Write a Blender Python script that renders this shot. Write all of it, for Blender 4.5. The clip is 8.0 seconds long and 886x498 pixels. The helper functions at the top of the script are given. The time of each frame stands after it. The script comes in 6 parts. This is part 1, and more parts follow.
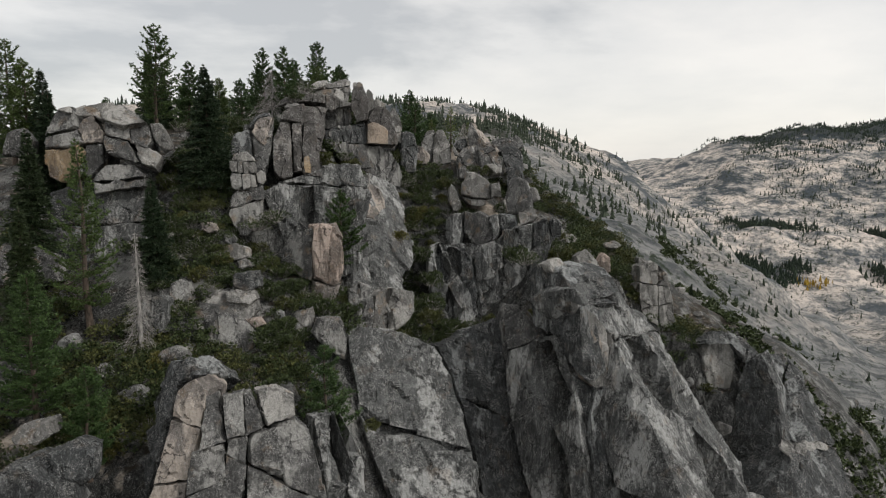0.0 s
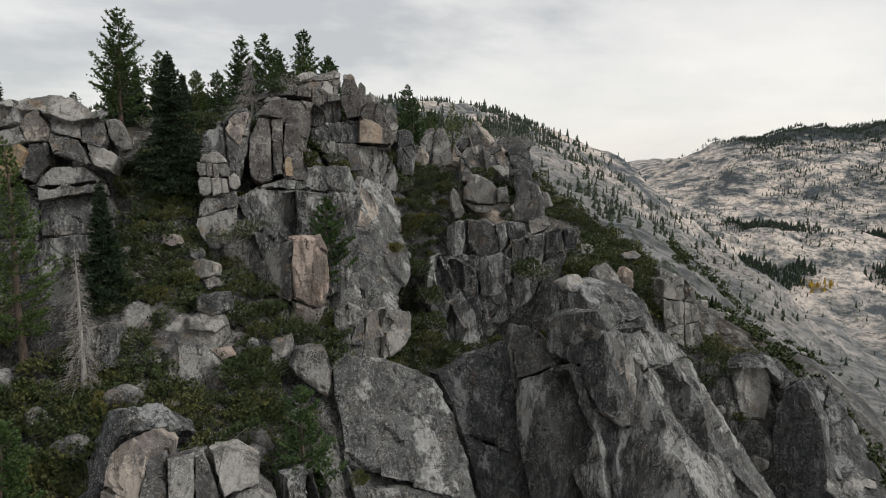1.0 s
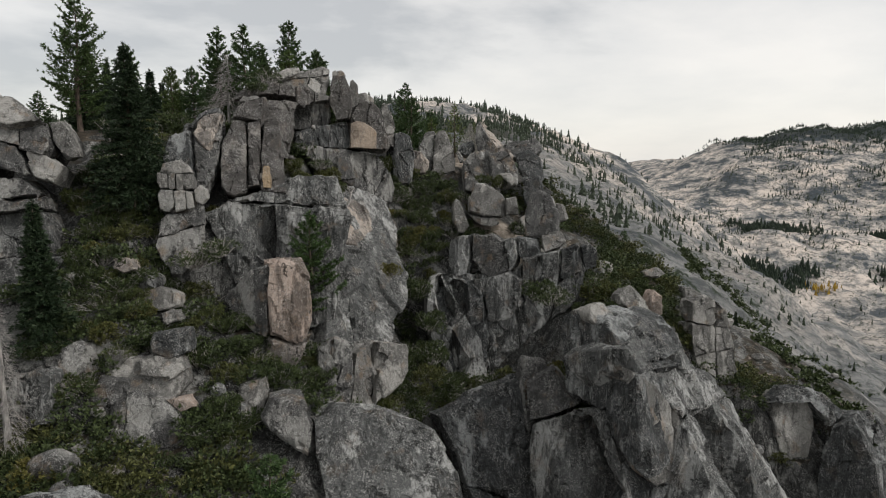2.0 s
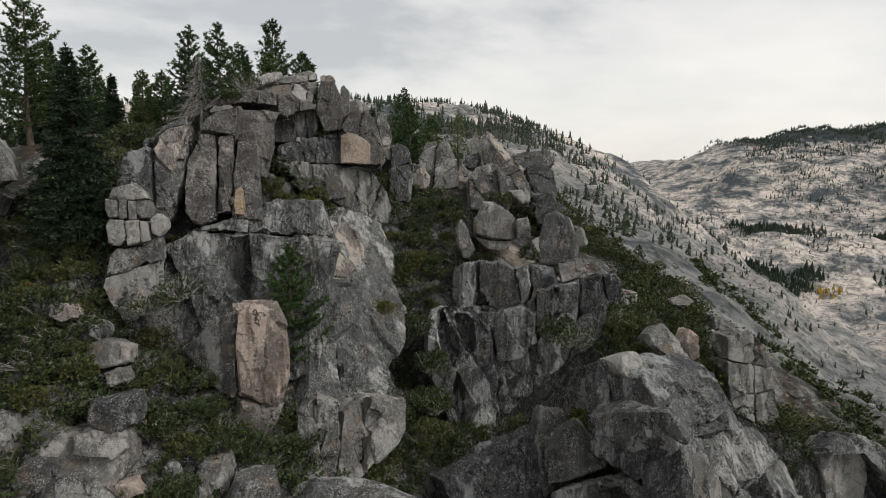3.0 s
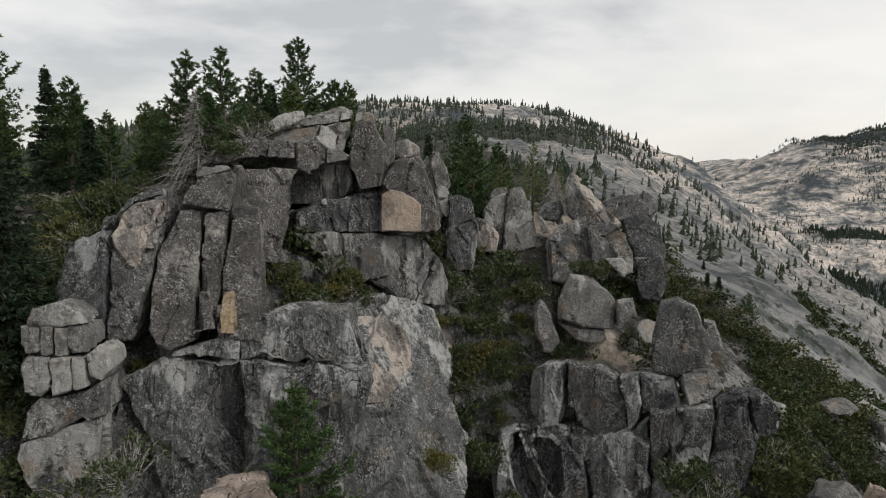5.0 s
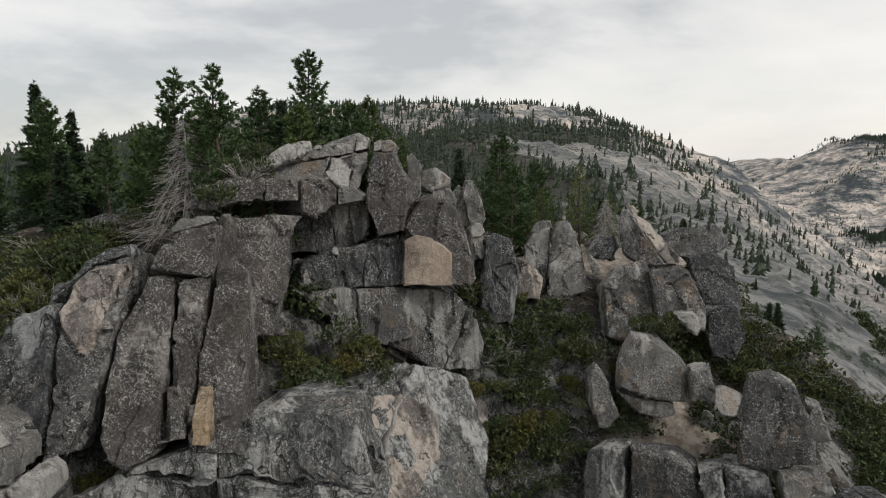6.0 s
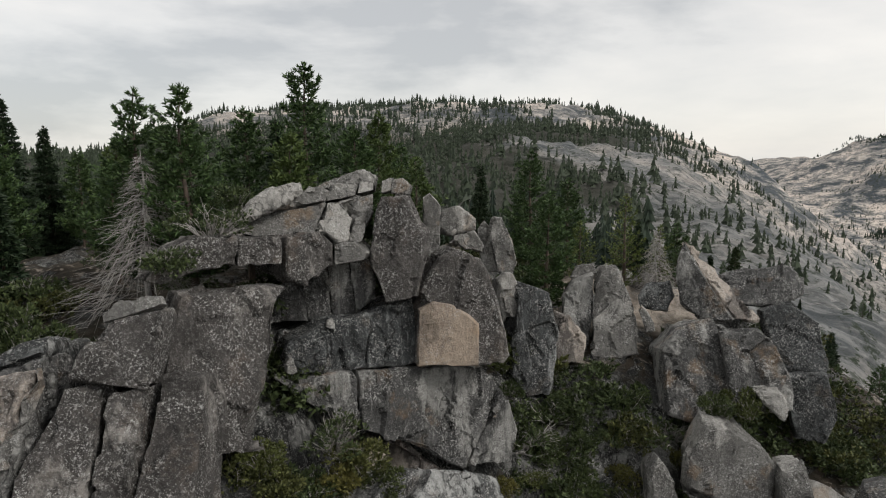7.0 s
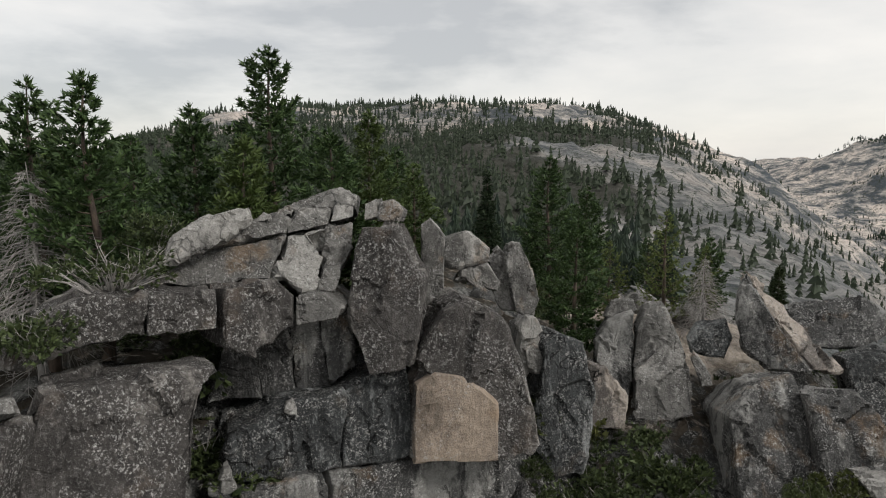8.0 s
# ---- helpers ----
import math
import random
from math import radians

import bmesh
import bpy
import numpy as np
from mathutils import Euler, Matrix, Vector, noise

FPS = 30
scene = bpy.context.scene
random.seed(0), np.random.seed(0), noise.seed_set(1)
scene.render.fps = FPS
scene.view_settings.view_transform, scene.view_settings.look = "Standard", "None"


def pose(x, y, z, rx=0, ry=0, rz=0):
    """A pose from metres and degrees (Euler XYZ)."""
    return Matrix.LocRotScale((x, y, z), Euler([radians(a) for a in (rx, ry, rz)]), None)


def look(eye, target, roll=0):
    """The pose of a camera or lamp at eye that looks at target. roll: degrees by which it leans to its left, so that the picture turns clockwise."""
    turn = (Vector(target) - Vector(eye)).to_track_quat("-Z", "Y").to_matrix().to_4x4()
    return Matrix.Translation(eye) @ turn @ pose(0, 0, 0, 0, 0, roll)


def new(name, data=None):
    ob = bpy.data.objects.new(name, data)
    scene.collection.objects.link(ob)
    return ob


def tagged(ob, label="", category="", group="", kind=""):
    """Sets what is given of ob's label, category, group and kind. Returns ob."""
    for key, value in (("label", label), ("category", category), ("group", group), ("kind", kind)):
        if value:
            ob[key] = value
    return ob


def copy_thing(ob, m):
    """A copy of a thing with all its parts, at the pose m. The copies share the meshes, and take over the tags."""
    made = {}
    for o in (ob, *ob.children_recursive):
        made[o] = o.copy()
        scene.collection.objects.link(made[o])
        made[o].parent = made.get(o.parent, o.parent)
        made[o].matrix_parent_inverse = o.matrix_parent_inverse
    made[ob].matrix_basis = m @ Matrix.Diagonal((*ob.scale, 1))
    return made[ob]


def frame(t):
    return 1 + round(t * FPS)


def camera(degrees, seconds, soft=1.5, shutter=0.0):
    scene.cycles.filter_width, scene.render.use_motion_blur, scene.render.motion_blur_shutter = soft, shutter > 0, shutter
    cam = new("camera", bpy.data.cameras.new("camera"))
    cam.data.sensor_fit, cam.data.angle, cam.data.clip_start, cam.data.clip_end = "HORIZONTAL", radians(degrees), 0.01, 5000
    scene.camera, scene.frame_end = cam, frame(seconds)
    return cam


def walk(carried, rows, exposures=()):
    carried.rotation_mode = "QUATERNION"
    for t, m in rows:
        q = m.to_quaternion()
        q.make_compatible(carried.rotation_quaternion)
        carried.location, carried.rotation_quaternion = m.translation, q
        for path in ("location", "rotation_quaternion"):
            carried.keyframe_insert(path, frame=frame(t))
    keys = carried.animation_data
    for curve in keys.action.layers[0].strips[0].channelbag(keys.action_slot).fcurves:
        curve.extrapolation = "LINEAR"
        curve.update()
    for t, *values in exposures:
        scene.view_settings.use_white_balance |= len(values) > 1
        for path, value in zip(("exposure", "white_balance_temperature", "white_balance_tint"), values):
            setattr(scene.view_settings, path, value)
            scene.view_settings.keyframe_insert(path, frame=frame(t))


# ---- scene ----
cam = camera(69.8, 8.0, soft=1.1)
METRES, EYE, TILT, LEAN, TURN = 90.0, 100.0, -7.8, 0.0, 0.0
ROWS = [
    (0.0, 0.0, 0.0, 0.0, 0.0, 0.0, 0.0),
    (0.5, -0.0007, 0.0678, 0.0091, -0.02, 0.0, -0.03),
    (1.0, -0.002, 0.1336, 0.0207, -0.03, 0.02, -0.04),
    (1.5, -0.0037, 0.1972, 0.0341, -0.05, 0.03, -0.06),
    (3.0, -0.0093, 0.3772, 0.0888, -0.07, 0.06, -0.12),
    (3.5, -0.0118, 0.4345, 0.1133, 0.85, 0.07, -0.19),
    (4.0, -0.0154, 0.4913, 0.1381, 2.23, 0.1, -0.27),
    (4.5, -0.0204, 0.5473, 0.1631, 3.75, 0.04, -0.42),
    (6.0, -0.044, 0.7144, 0.2362, 7.68, -0.08, -0.8),
    (6.5, -0.0546, 0.7697, 0.2606, 8.72, -0.19, -0.98),
    (7.0, -0.0658, 0.8254, 0.2834, 9.13, -0.31, -1.11),
    (7.5, -0.0766, 0.8804, 0.2999, 9.11, -0.35, -1.14),
    (8.0, -0.0875, 0.9395, 0.3065, 9.1, -0.29, -1.13),
]
walk(cam, [(t, pose(0, 0, EYE, TILT, LEAN, TURN) @ pose(METRES * x, METRES * y, METRES * z, 90 + pitch, roll, yaw)) for t, x, y, z, yaw, pitch, roll in ROWS])

# ---- sky and light: an overcast day ----
world = bpy.data.worlds.new("overcast_sky")
scene.world = world
world.use_nodes = True
wt = world.node_tree
wt.nodes.clear()


def wnode(kind, **inputs):
    n = wt.nodes.new(kind)
    for k, v in inputs.items():
        n.inputs[k.replace("_", " ")].default_value = v
    return n


sky = wnode("ShaderNodeTexSky")
sky.sky_type, sky.sun_disc = "NISHITA", False
sky.sun_elevation, sky.sun_rotation = radians(39), radians(108)
clear = wnode("ShaderNodeBackground", Strength=0.02)
wt.links.new(sky.outputs[0], clear.inputs[0])
coord = wnode("ShaderNodeTexCoord")
stretch = wnode("ShaderNodeMapping")
stretch.inputs["Scale"].default_value = (1.0, 1.0, 3.0)
stretch.inputs["Location"].default_value = (3.1, 0.4, 0.0)
wt.links.new(coord.outputs["Generated"], stretch.inputs[0])
clouds = wnode("ShaderNodeTexNoise", Scale=2.0, Detail=7.0, Roughness=0.55, Distortion=0.1)
wt.links.new(stretch.outputs[0], clouds.inputs["Vector"])
ramp = wnode("ShaderNodeValToRGB")
ramp.color_ramp.elements[0].position, ramp.color_ramp.elements[0].color = 0.38, (0.64, 0.638, 0.632, 1)
ramp.color_ramp.elements[1].position, ramp.color_ramp.elements[1].color = 0.66, (1.09, 1.04, 0.975, 1)
mid = ramp.color_ramp.elements.new(0.5)
mid.color = (0.93, 0.905, 0.868, 1)
wt.links.new(clouds.outputs[0], ramp.inputs[0])
veil = wnode("ShaderNodeBackground", Strength=0.79)
wt.links.new(ramp.outputs[0], veil.inputs[0])
both = wnode("ShaderNodeAddShader")
wt.links.new(clear.outputs[0], both.inputs[0])
wt.links.new(veil.outputs[0], both.inputs[1])
wout = wnode("ShaderNodeOutputWorld")
wt.links.new(both.outputs[0], wout.inputs[0])

sun = new("sun", bpy.data.lights.new("sun", "SUN"))
sun.data.energy, sun.data.angle, sun.data.color = 1.7, radians(14), (1.0, 0.96, 0.91)
sun.matrix_world = look((150, -50, 128), (0, 0, 0))
scene.view_settings.exposure = 0.0

# ---- materials ----
def material(name):
    m = bpy.data.materials.new(name)
    m.use_nodes = True
    t = m.node_tree
    return m, t, t.nodes["Principled BSDF"]


def node(t, kind, links=(), **inputs):
    n = t.nodes.new(kind)
    for k, v in inputs.items():
        n.inputs[k].default_value = v
    for socket, source in links:
        t.links.new(source, n.inputs[socket])
    return n


def grain(t, vector, scale, detail=5.0, rough=0.6, stretch=(1, 1, 1)):
    """Noise value of the given scale on a stretched place."""
    mp = node(t, "ShaderNodeMapping", [("Vector", vector)], Scale=stretch)
    return node(t, "ShaderNodeTexNoise", [("Vector", mp.outputs[0])], Scale=scale, Detail=detail, Roughness=rough).outputs[0]


def step(t, value, lo, hi):
    n = node(t, "ShaderNodeMapRange", [("Value", value)])
    n.interpolation_type = "SMOOTHSTEP"
    n.inputs["From Min"].default_value, n.inputs["From Max"].default_value = lo, hi
    return n.outputs[0]


def mix(t, fac, a, b):
    n = t.nodes.new("ShaderNodeMix")
    n.data_type = "RGBA"
    for i, v in ((0, fac), (6, a), (7, b)):
        if isinstance(v, (tuple, float, int)):
            n.inputs[i].default_value = v if i == 0 else (*v, 1)
        else:
            t.links.new(v, n.inputs[i])
    return n.outputs[2]


def math_node(t, op, a, b):
    n = t.nodes.new("ShaderNodeMath")
    n.operation = op
    for i, v in enumerate((a, b)):
        if isinstance(v, (float, int)):
            n.inputs[i].default_value = v
        else:
            t.links.new(v, n.inputs[i])
    return n.outputs[0]


def granite_color(t, p, fresh, varnish, cover, streaks, lichen, warm, warmth, cracks=1.0):
    """Dark weathered granite flecked with pale lichen, fresh patches where it broke, water streaks and hairline cracks.
    Gives the colour and a height for the relief."""
    broad = grain(t, p, 0.5, 4, 0.6, (1, 1, 0.45))
    middle = grain(t, p, 2.6, 6, 0.7)
    fine = grain(t, p, 14.0, 4, 0.75)
    dark = mix(t, step(t, broad, 0.36, 0.64), tuple(0.70 * c for c in varnish), tuple(1.40 * c for c in varnish))
    dark = mix(t, math_node(t, "MULTIPLY", step(t, middle, 0.46, 0.62), 0.28), dark, tuple(0.72 * a + 0.28 * b for a, b in zip(varnish, fresh)))
    light = mix(t, step(t, middle, 0.36, 0.62), tuple(0.80 * c for c in fresh), fresh)
    bare = math_node(t, "ADD", math_node(t, "MULTIPLY", grain(t, p, 0.22, 6, 0.62, (1, 1, 0.4)), 0.88), math_node(t, "MULTIPLY", middle, 0.12))
    edge = 0.565 - 0.13 * (1 - cover)
    col = mix(t, step(t, bare, edge - 0.03, edge + 0.03), dark, light)
    col = mix(t, math_node(t, "MULTIPLY", step(t, grain(t, p, 0.4, 6, 0.65), 0.56, 0.66), warmth), col, warm)
    # worn arrises
    worn = t.nodes.new("ShaderNodeNewGeometry").outputs["Pointiness"]
    worn = step(t, math_node(t, "ADD", worn, math_node(t, "MULTIPLY", math_node(t, "SUBTRACT", middle, 0.5), 0.10)), 0.53, 0.60)
    col = mix(t, math_node(t, "MULTIPLY", worn, 0.55), col, tuple(0.95 * c for c in fresh))
    # water runs, dark and pale
    run = grain(t, p, 2.4, 8, 0.74, (1.0, 1.0, 0.03))
    where = step(t, grain(t, p, 0.20, 3), 0.38, 0.52)
    col = mix(t, math_node(t, "MULTIPLY", math_node(t, "MULTIPLY", step(t, run, 0.49, 0.57), where), streaks * 0.85), col, tuple(0.45 * c for c in varnish))
    white = grain(t, p, 3.4, 8, 0.76, (1.0, 1.0, 0.035))
    col = mix(t, math_node(t, "MULTIPLY", step(t, white, 0.56, 0.62), streaks * 0.6), col, tuple(min(0.6, 1.1 * c) for c in fresh))
    # lichen flecks, pale and black
    area = math_node(t, "ADD", math_node(t, "MULTIPLY", step(t, grain(t, p, 0.55, 5, 0.65), 0.42, 0.60), 0.8), 0.2)
    for scale, lo, tint, amount in ((2.8, 0.56, tuple(0.45 * a + 0.55 * b for a, b in zip(varnish, fresh)), 0.35), (3.2, 0.60, (0.44, 0.437, 0.42), 0.85), (6.0, 0.568, (0.50, 0.495, 0.475), 0.95),
                                    (11.0, 0.570, (0.58, 0.575, 0.555), 1.0), (7.5, 0.565, (0.018, 0.018, 0.018), 0.85)):
        spot = step(t, grain(t, p, scale, 6, 0.78), lo, lo + 0.025)
        col = mix(t, math_node(t, "MULTIPLY", math_node(t, "MULTIPLY", spot, area), lichen * amount), col, tint)
    col = mix(t, math_node(t, "MULTIPLY", step(t, fine, 0.50, 0.66), 0.30), col, tuple(0.3 * c for c in varnish))
    warp = node(t, "ShaderNodeVectorMath", [(0, p)])
    warp.operation = "MULTIPLY_ADD"
    warp.inputs[1].default_value = (0.27, 0.27, 0.11)
    wob = node(t, "ShaderNodeTexNoise", [("Vector", p)], Scale=0.9, Detail=5.0)
    t.links.new(wob.outputs["Color"], warp.inputs[2])
    cell = node(t, "ShaderNodeTexVoronoi", [("Vector", warp.outputs[0])], Scale=1.0)
    cell.feature = "DISTANCE_TO_EDGE"
    line = math_node(t, "SUBTRACT", 1.0, step(t, cell.outputs["Distance"], 0.003, 0.024))
    line = math_node(t, "MULTIPLY", line, step(t, broad, 0.46, 0.56))
    line = math_node(t, "MULTIPLY", line, cracks)
    narrow = node(t, "ShaderNodeVectorMath", [(0, p)])
    narrow.operation = "MULTIPLY_ADD"
    narrow.inputs[1].default_value = (0.85, 0.85, 0.20)
    t.links.new(wob.outputs["Color"], narrow.inputs[2])
    seam = node(t, "ShaderNodeTexVoronoi", [("Vector", narrow.outputs[0])], Scale=1.0)
    seam.feature = "DISTANCE_TO_EDGE"
    seam = math_node(t, "SUBTRACT", 1.0, step(t, seam.outputs["Distance"], 0.006, 0.045))
    seam = math_node(t, "MULTIPLY", seam, step(t, grain(t, p, 0.5, 4, 0.6), 0.48, 0.58))
    line = math_node(t, "MAXIMUM", line, math_node(t, "MULTIPLY", seam, 0.75 * streaks))
    col = mix(t, math_node(t, "MULTIPLY", line, 0.9), col, (0.012, 0.012, 0.012))
    height = math_node(t, "ADD", math_node(t, "MULTIPLY", middle, 0.55), math_node(t, "MULTIPLY", fine, 0.20))
    height = math_node(t, "SUBTRACT", height, math_node(t, "MULTIPLY", line, 0.4))
    return col, height


def rock_material(name, fresh, varnish, cover=0.5, streaks=0.5, lichen=0.7, warm=(0.30, 0.19, 0.10), warmth=0.35, cracks=1.0):
    m, t, b = material(name)
    pos = t.nodes.new("ShaderNodeNewGeometry").outputs["Position"]
    rnd = t.nodes.new("ShaderNodeObjectInfo").outputs["Random"]
    shift = node(t, "ShaderNodeCombineXYZ", [("X", math_node(t, "MULTIPLY", rnd, 37.0)), ("Z", math_node(t, "MULTIPLY", rnd, 91.0))]).outputs[0]
    vm = node(t, "ShaderNodeVectorMath", [(0, pos), (1, shift)])
    vm.operation = "ADD"
    col, height = granite_color(t, vm.outputs[0], fresh, varnish, cover, streaks, lichen, warm, warmth, cracks)
    t.links.new(col, b.inputs["Base Color"])
    b.inputs["Roughness"].default_value = 0.88
    b.inputs["Specular IOR Level"].default_value = 0.25
    bump = node(t, "ShaderNodeBump", [("Height", height)], Strength=1.0, Distance=0.26)
    t.links.new(bump.outputs[0], b.inputs["Normal"])
    return m


granite = rock_material("granite", (0.295, 0.292, 0.276), (0.063, 0.063, 0.062), 0.86, 0.5, 0.95, cracks=0.8)
granite_brown = rock_material("granite_brown", (0.267, 0.250, 0.231), (0.056, 0.052, 0.049), 1.10, 0.30, 0.9, (0.17, 0.13, 0.10), 0.35, 0.3)
granite_pale = rock_material("granite_pale", (0.370, 0.360, 0.336), (0.119, 0.116, 0.109), 0.62, 0.35, 0.8, cracks=0.5)
# dark streaked granite; also puts shade into faces turned from the sun
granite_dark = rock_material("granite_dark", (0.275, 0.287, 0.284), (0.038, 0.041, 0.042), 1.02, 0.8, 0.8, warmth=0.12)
granite_streaked = rock_material("granite_streaked", (0.373, 0.377, 0.365), (0.070, 0.073, 0.072), 0.86, 0.9, 0.85, warmth=0.2)
granite_pink = rock_material("granite_pink", (0.46, 0.375, 0.32), (0.165, 0.135, 0.115), 0.45, 0.4, 0.55, (0.36, 0.24, 0.15), 0.3)
granite_rosy = rock_material("granite_rosy", (0.442, 0.389, 0.337), (0.138, 0.124, 0.113), 0.48, 0.5, 0.6, (0.37, 0.27, 0.18), 0.35)
granite_tan = rock_material("granite_tan", (0.40, 0.325, 0.255), (0.25, 0.205, 0.165), 0.42, 0.25, 0.45, (0.36, 0.245, 0.15), 0.4, 0.0)
granite_orange = rock_material("granite_orange", (0.34, 0.255, 0.16), (0.13, 0.10, 0.075), 0.55, 0.5, 0.7, (0.34, 0.19, 0.07), 0.6, 0.3)


def patch_of(t, p):
    return step(t, grain(t, p, 1.5, 7, 0.7), 0.42, 0.58)


def ground_material():
    """Soil, duff and gravel on the flats, granite where it is steep, pale bare slabs with dark scrub far off."""
    m, t, b = material("ground")
    geo = t.nodes.new("ShaderNodeNewGeometry")
    p = geo.outputs["Position"]
    nz = node(t, "ShaderNodeSeparateXYZ", [("Vector", geo.outputs["True Normal"])]).outputs[2]
    xyz = node(t, "ShaderNodeSeparateXYZ", [("Vector", p)])
    # near soil
    soil = mix(t, step(t, grain(t, p, 0.5, 6), 0.40, 0.75), (0.026, 0.023, 0.017), (0.092, 0.074, 0.056))
    soil = mix(t, step(t, grain(t, p, 0.9, 8, 0.7), 0.55, 0.62), soil, (0.26, 0.225, 0.19))
    soil = mix(t, step(t, grain(t, p, 6.0, 5, 0.8), 0.5, 0.7), soil, (0.03, 0.028, 0.02))
    stone, relief = granite_color(t, p, (0.20, 0.20, 0.19), (0.034, 0.035, 0.034), 0.88, 1.0, 0.7, (0.16, 0.12, 0.08), 0.2)
    sand = node(t, "ShaderNodeVectorMath", [(0, p)])
    sand.operation = "DISTANCE"
    sand.inputs[1].default_value = (3, 143, 105)
    sand = math_node(t, "ADD", sand.outputs["Value"], math_node(t, "MULTIPLY", grain(t, p, 0.3, 6), 12.0))
    gravel = math_node(t, "SUBTRACT", 1.0, step(t, sand, 12.0, 17.0))
    gravel_tone = mix(t, patch_of(t, p), (0.46, 0.405, 0.345), (0.28, 0.24, 0.20))
    shelf = node(t, "ShaderNodeVectorMath", [(0, p)])
    shelf.operation = "DISTANCE"
    shelf.inputs[1].default_value = (8, 116.5, 91)
    gravel = math_node(t, "MAXIMUM", gravel, math_node(t, "SUBTRACT", 1.0, step(t, shelf.outputs["Value"], 4.5, 6.5)))
    near = mix(t, step(t, math_node(t, "ADD", nz, math_node(t, "MULTIPLY", math_node(t, "SUBTRACT", grain(t, p, 0.4, 6), 0.5), 0.5)), 0.80, 0.94), stone, soil)
    flat = node(t, "ShaderNodeVectorMath", [(0, p)])
    flat.operation = "DISTANCE"
    flat.inputs[1].default_value = (-40, 56, 73)
    flat = math_node(t, "ADD", flat.outputs["Value"], math_node(t, "MULTIPLY", math_node(t, "SUBTRACT", grain(t, p, 0.25, 6, 0.7), 0.5), 26.0))
    gravel = math_node(t, "MAXIMUM", gravel, math_node(t, "SUBTRACT", 1.0, step(t, flat, 4.5, 7.5)))
    near = mix(t, gravel, near, gravel_tone)
    # far slabs: pale terraces and blue grey steps, cracked, dotted with scrub
    tone = grain(t, p, 0.012, 13, 0.78, (1, 1, 2.2))
    slab = mix(t, step(t, tone, 0.42, 0.50), (0.062, 0.074, 0.086), (0.31, 0.297, 0.28))
    slab = mix(t, step(t, tone, 0.49, 0.57), slab, (0.64, 0.565, 0.50))
    # the ridge's own flank: grey slabs with long runs down the slope
    flank = math_node(t, "SUBTRACT", math_node(t, "MULTIPLY", xyz.outputs[1], 0.30), xyz.outputs[0])
    flank = math_node(t, "ADD", flank, math_node(t, "MULTIPLY", math_node(t, "SUBTRACT", grain(t, p, 0.02, 6), 0.5), 60.0))
    flank = math_node(t, "MULTIPLY", step(t, flank, -480.0, -220.0), math_node(t, "SUBTRACT", 1.0, step(t, xyz.outputs[1], 450.0, 1150.0)))
    runs = grain(t, p, 0.16, 10, 0.72, (0.12, 1, 0.12))
    grey = mix(t, step(t, runs, 0.36, 0.62), (0.060, 0.067, 0.070), (0.25, 0.25, 0.243))
    slab = mix(t, math_node(t, "MULTIPLY", flank, 0.85), slab, grey)
    crack = grain(t, p, 0.07, 10, 0.80, (1, 1, 2.0))
    slab = mix(t, math_node(t, "MULTIPLY", step(t, crack, 0.51, 0.58), 0.7), slab, (0.060, 0.066, 0.068))
    bushes = math_node(t, "MULTIPLY", step(t, grain(t, p, 0.16, 7, 0.80), 0.545, 0.57), step(t, grain(t, p, 0.016, 6, 0.7), 0.40, 0.52))
    slab = mix(t, bushes, slab, (0.032, 0.042, 0.028))
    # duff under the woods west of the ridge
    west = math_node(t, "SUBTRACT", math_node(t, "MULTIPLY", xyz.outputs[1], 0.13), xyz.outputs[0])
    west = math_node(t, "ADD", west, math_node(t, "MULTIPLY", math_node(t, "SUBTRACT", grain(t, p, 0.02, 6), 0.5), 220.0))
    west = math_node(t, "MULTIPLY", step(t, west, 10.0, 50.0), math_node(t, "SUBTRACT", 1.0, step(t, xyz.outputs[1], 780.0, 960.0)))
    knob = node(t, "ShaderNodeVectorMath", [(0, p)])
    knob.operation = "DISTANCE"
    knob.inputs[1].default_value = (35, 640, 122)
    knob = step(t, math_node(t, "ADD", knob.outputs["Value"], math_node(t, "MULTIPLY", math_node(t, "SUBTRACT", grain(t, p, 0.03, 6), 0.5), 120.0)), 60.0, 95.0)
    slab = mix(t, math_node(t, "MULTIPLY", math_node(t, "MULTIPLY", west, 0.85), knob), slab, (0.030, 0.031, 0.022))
    # wooded heights; the blue of distant haze is mixed into their dark colour
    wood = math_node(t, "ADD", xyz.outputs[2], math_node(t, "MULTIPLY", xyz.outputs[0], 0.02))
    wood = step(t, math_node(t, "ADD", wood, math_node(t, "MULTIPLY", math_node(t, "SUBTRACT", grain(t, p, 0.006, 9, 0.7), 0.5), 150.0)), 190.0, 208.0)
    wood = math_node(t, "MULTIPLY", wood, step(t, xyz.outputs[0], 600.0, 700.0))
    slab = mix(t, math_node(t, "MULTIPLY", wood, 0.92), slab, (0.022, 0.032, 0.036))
    gap = math_node(t, "ADD", xyz.outputs[1], math_node(t, "MULTIPLY", xyz.outputs[0], 0.4))
    gap = math_node(t, "ADD", gap, math_node(t, "MULTIPLY", grain(t, p, 0.05, 5), 30.0))
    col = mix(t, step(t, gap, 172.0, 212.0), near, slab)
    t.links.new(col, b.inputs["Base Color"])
    b.inputs["Roughness"].default_value = 0.95
    b.inputs["Specular IOR Level"].default_value = 0.15
    bump = node(t, "ShaderNodeBump", [("Height", relief)], Strength=1.0, Distance=0.25)
    t.links.new(bump.outputs[0], b.inputs["Normal"])
    return m


ground_mat = ground_material()
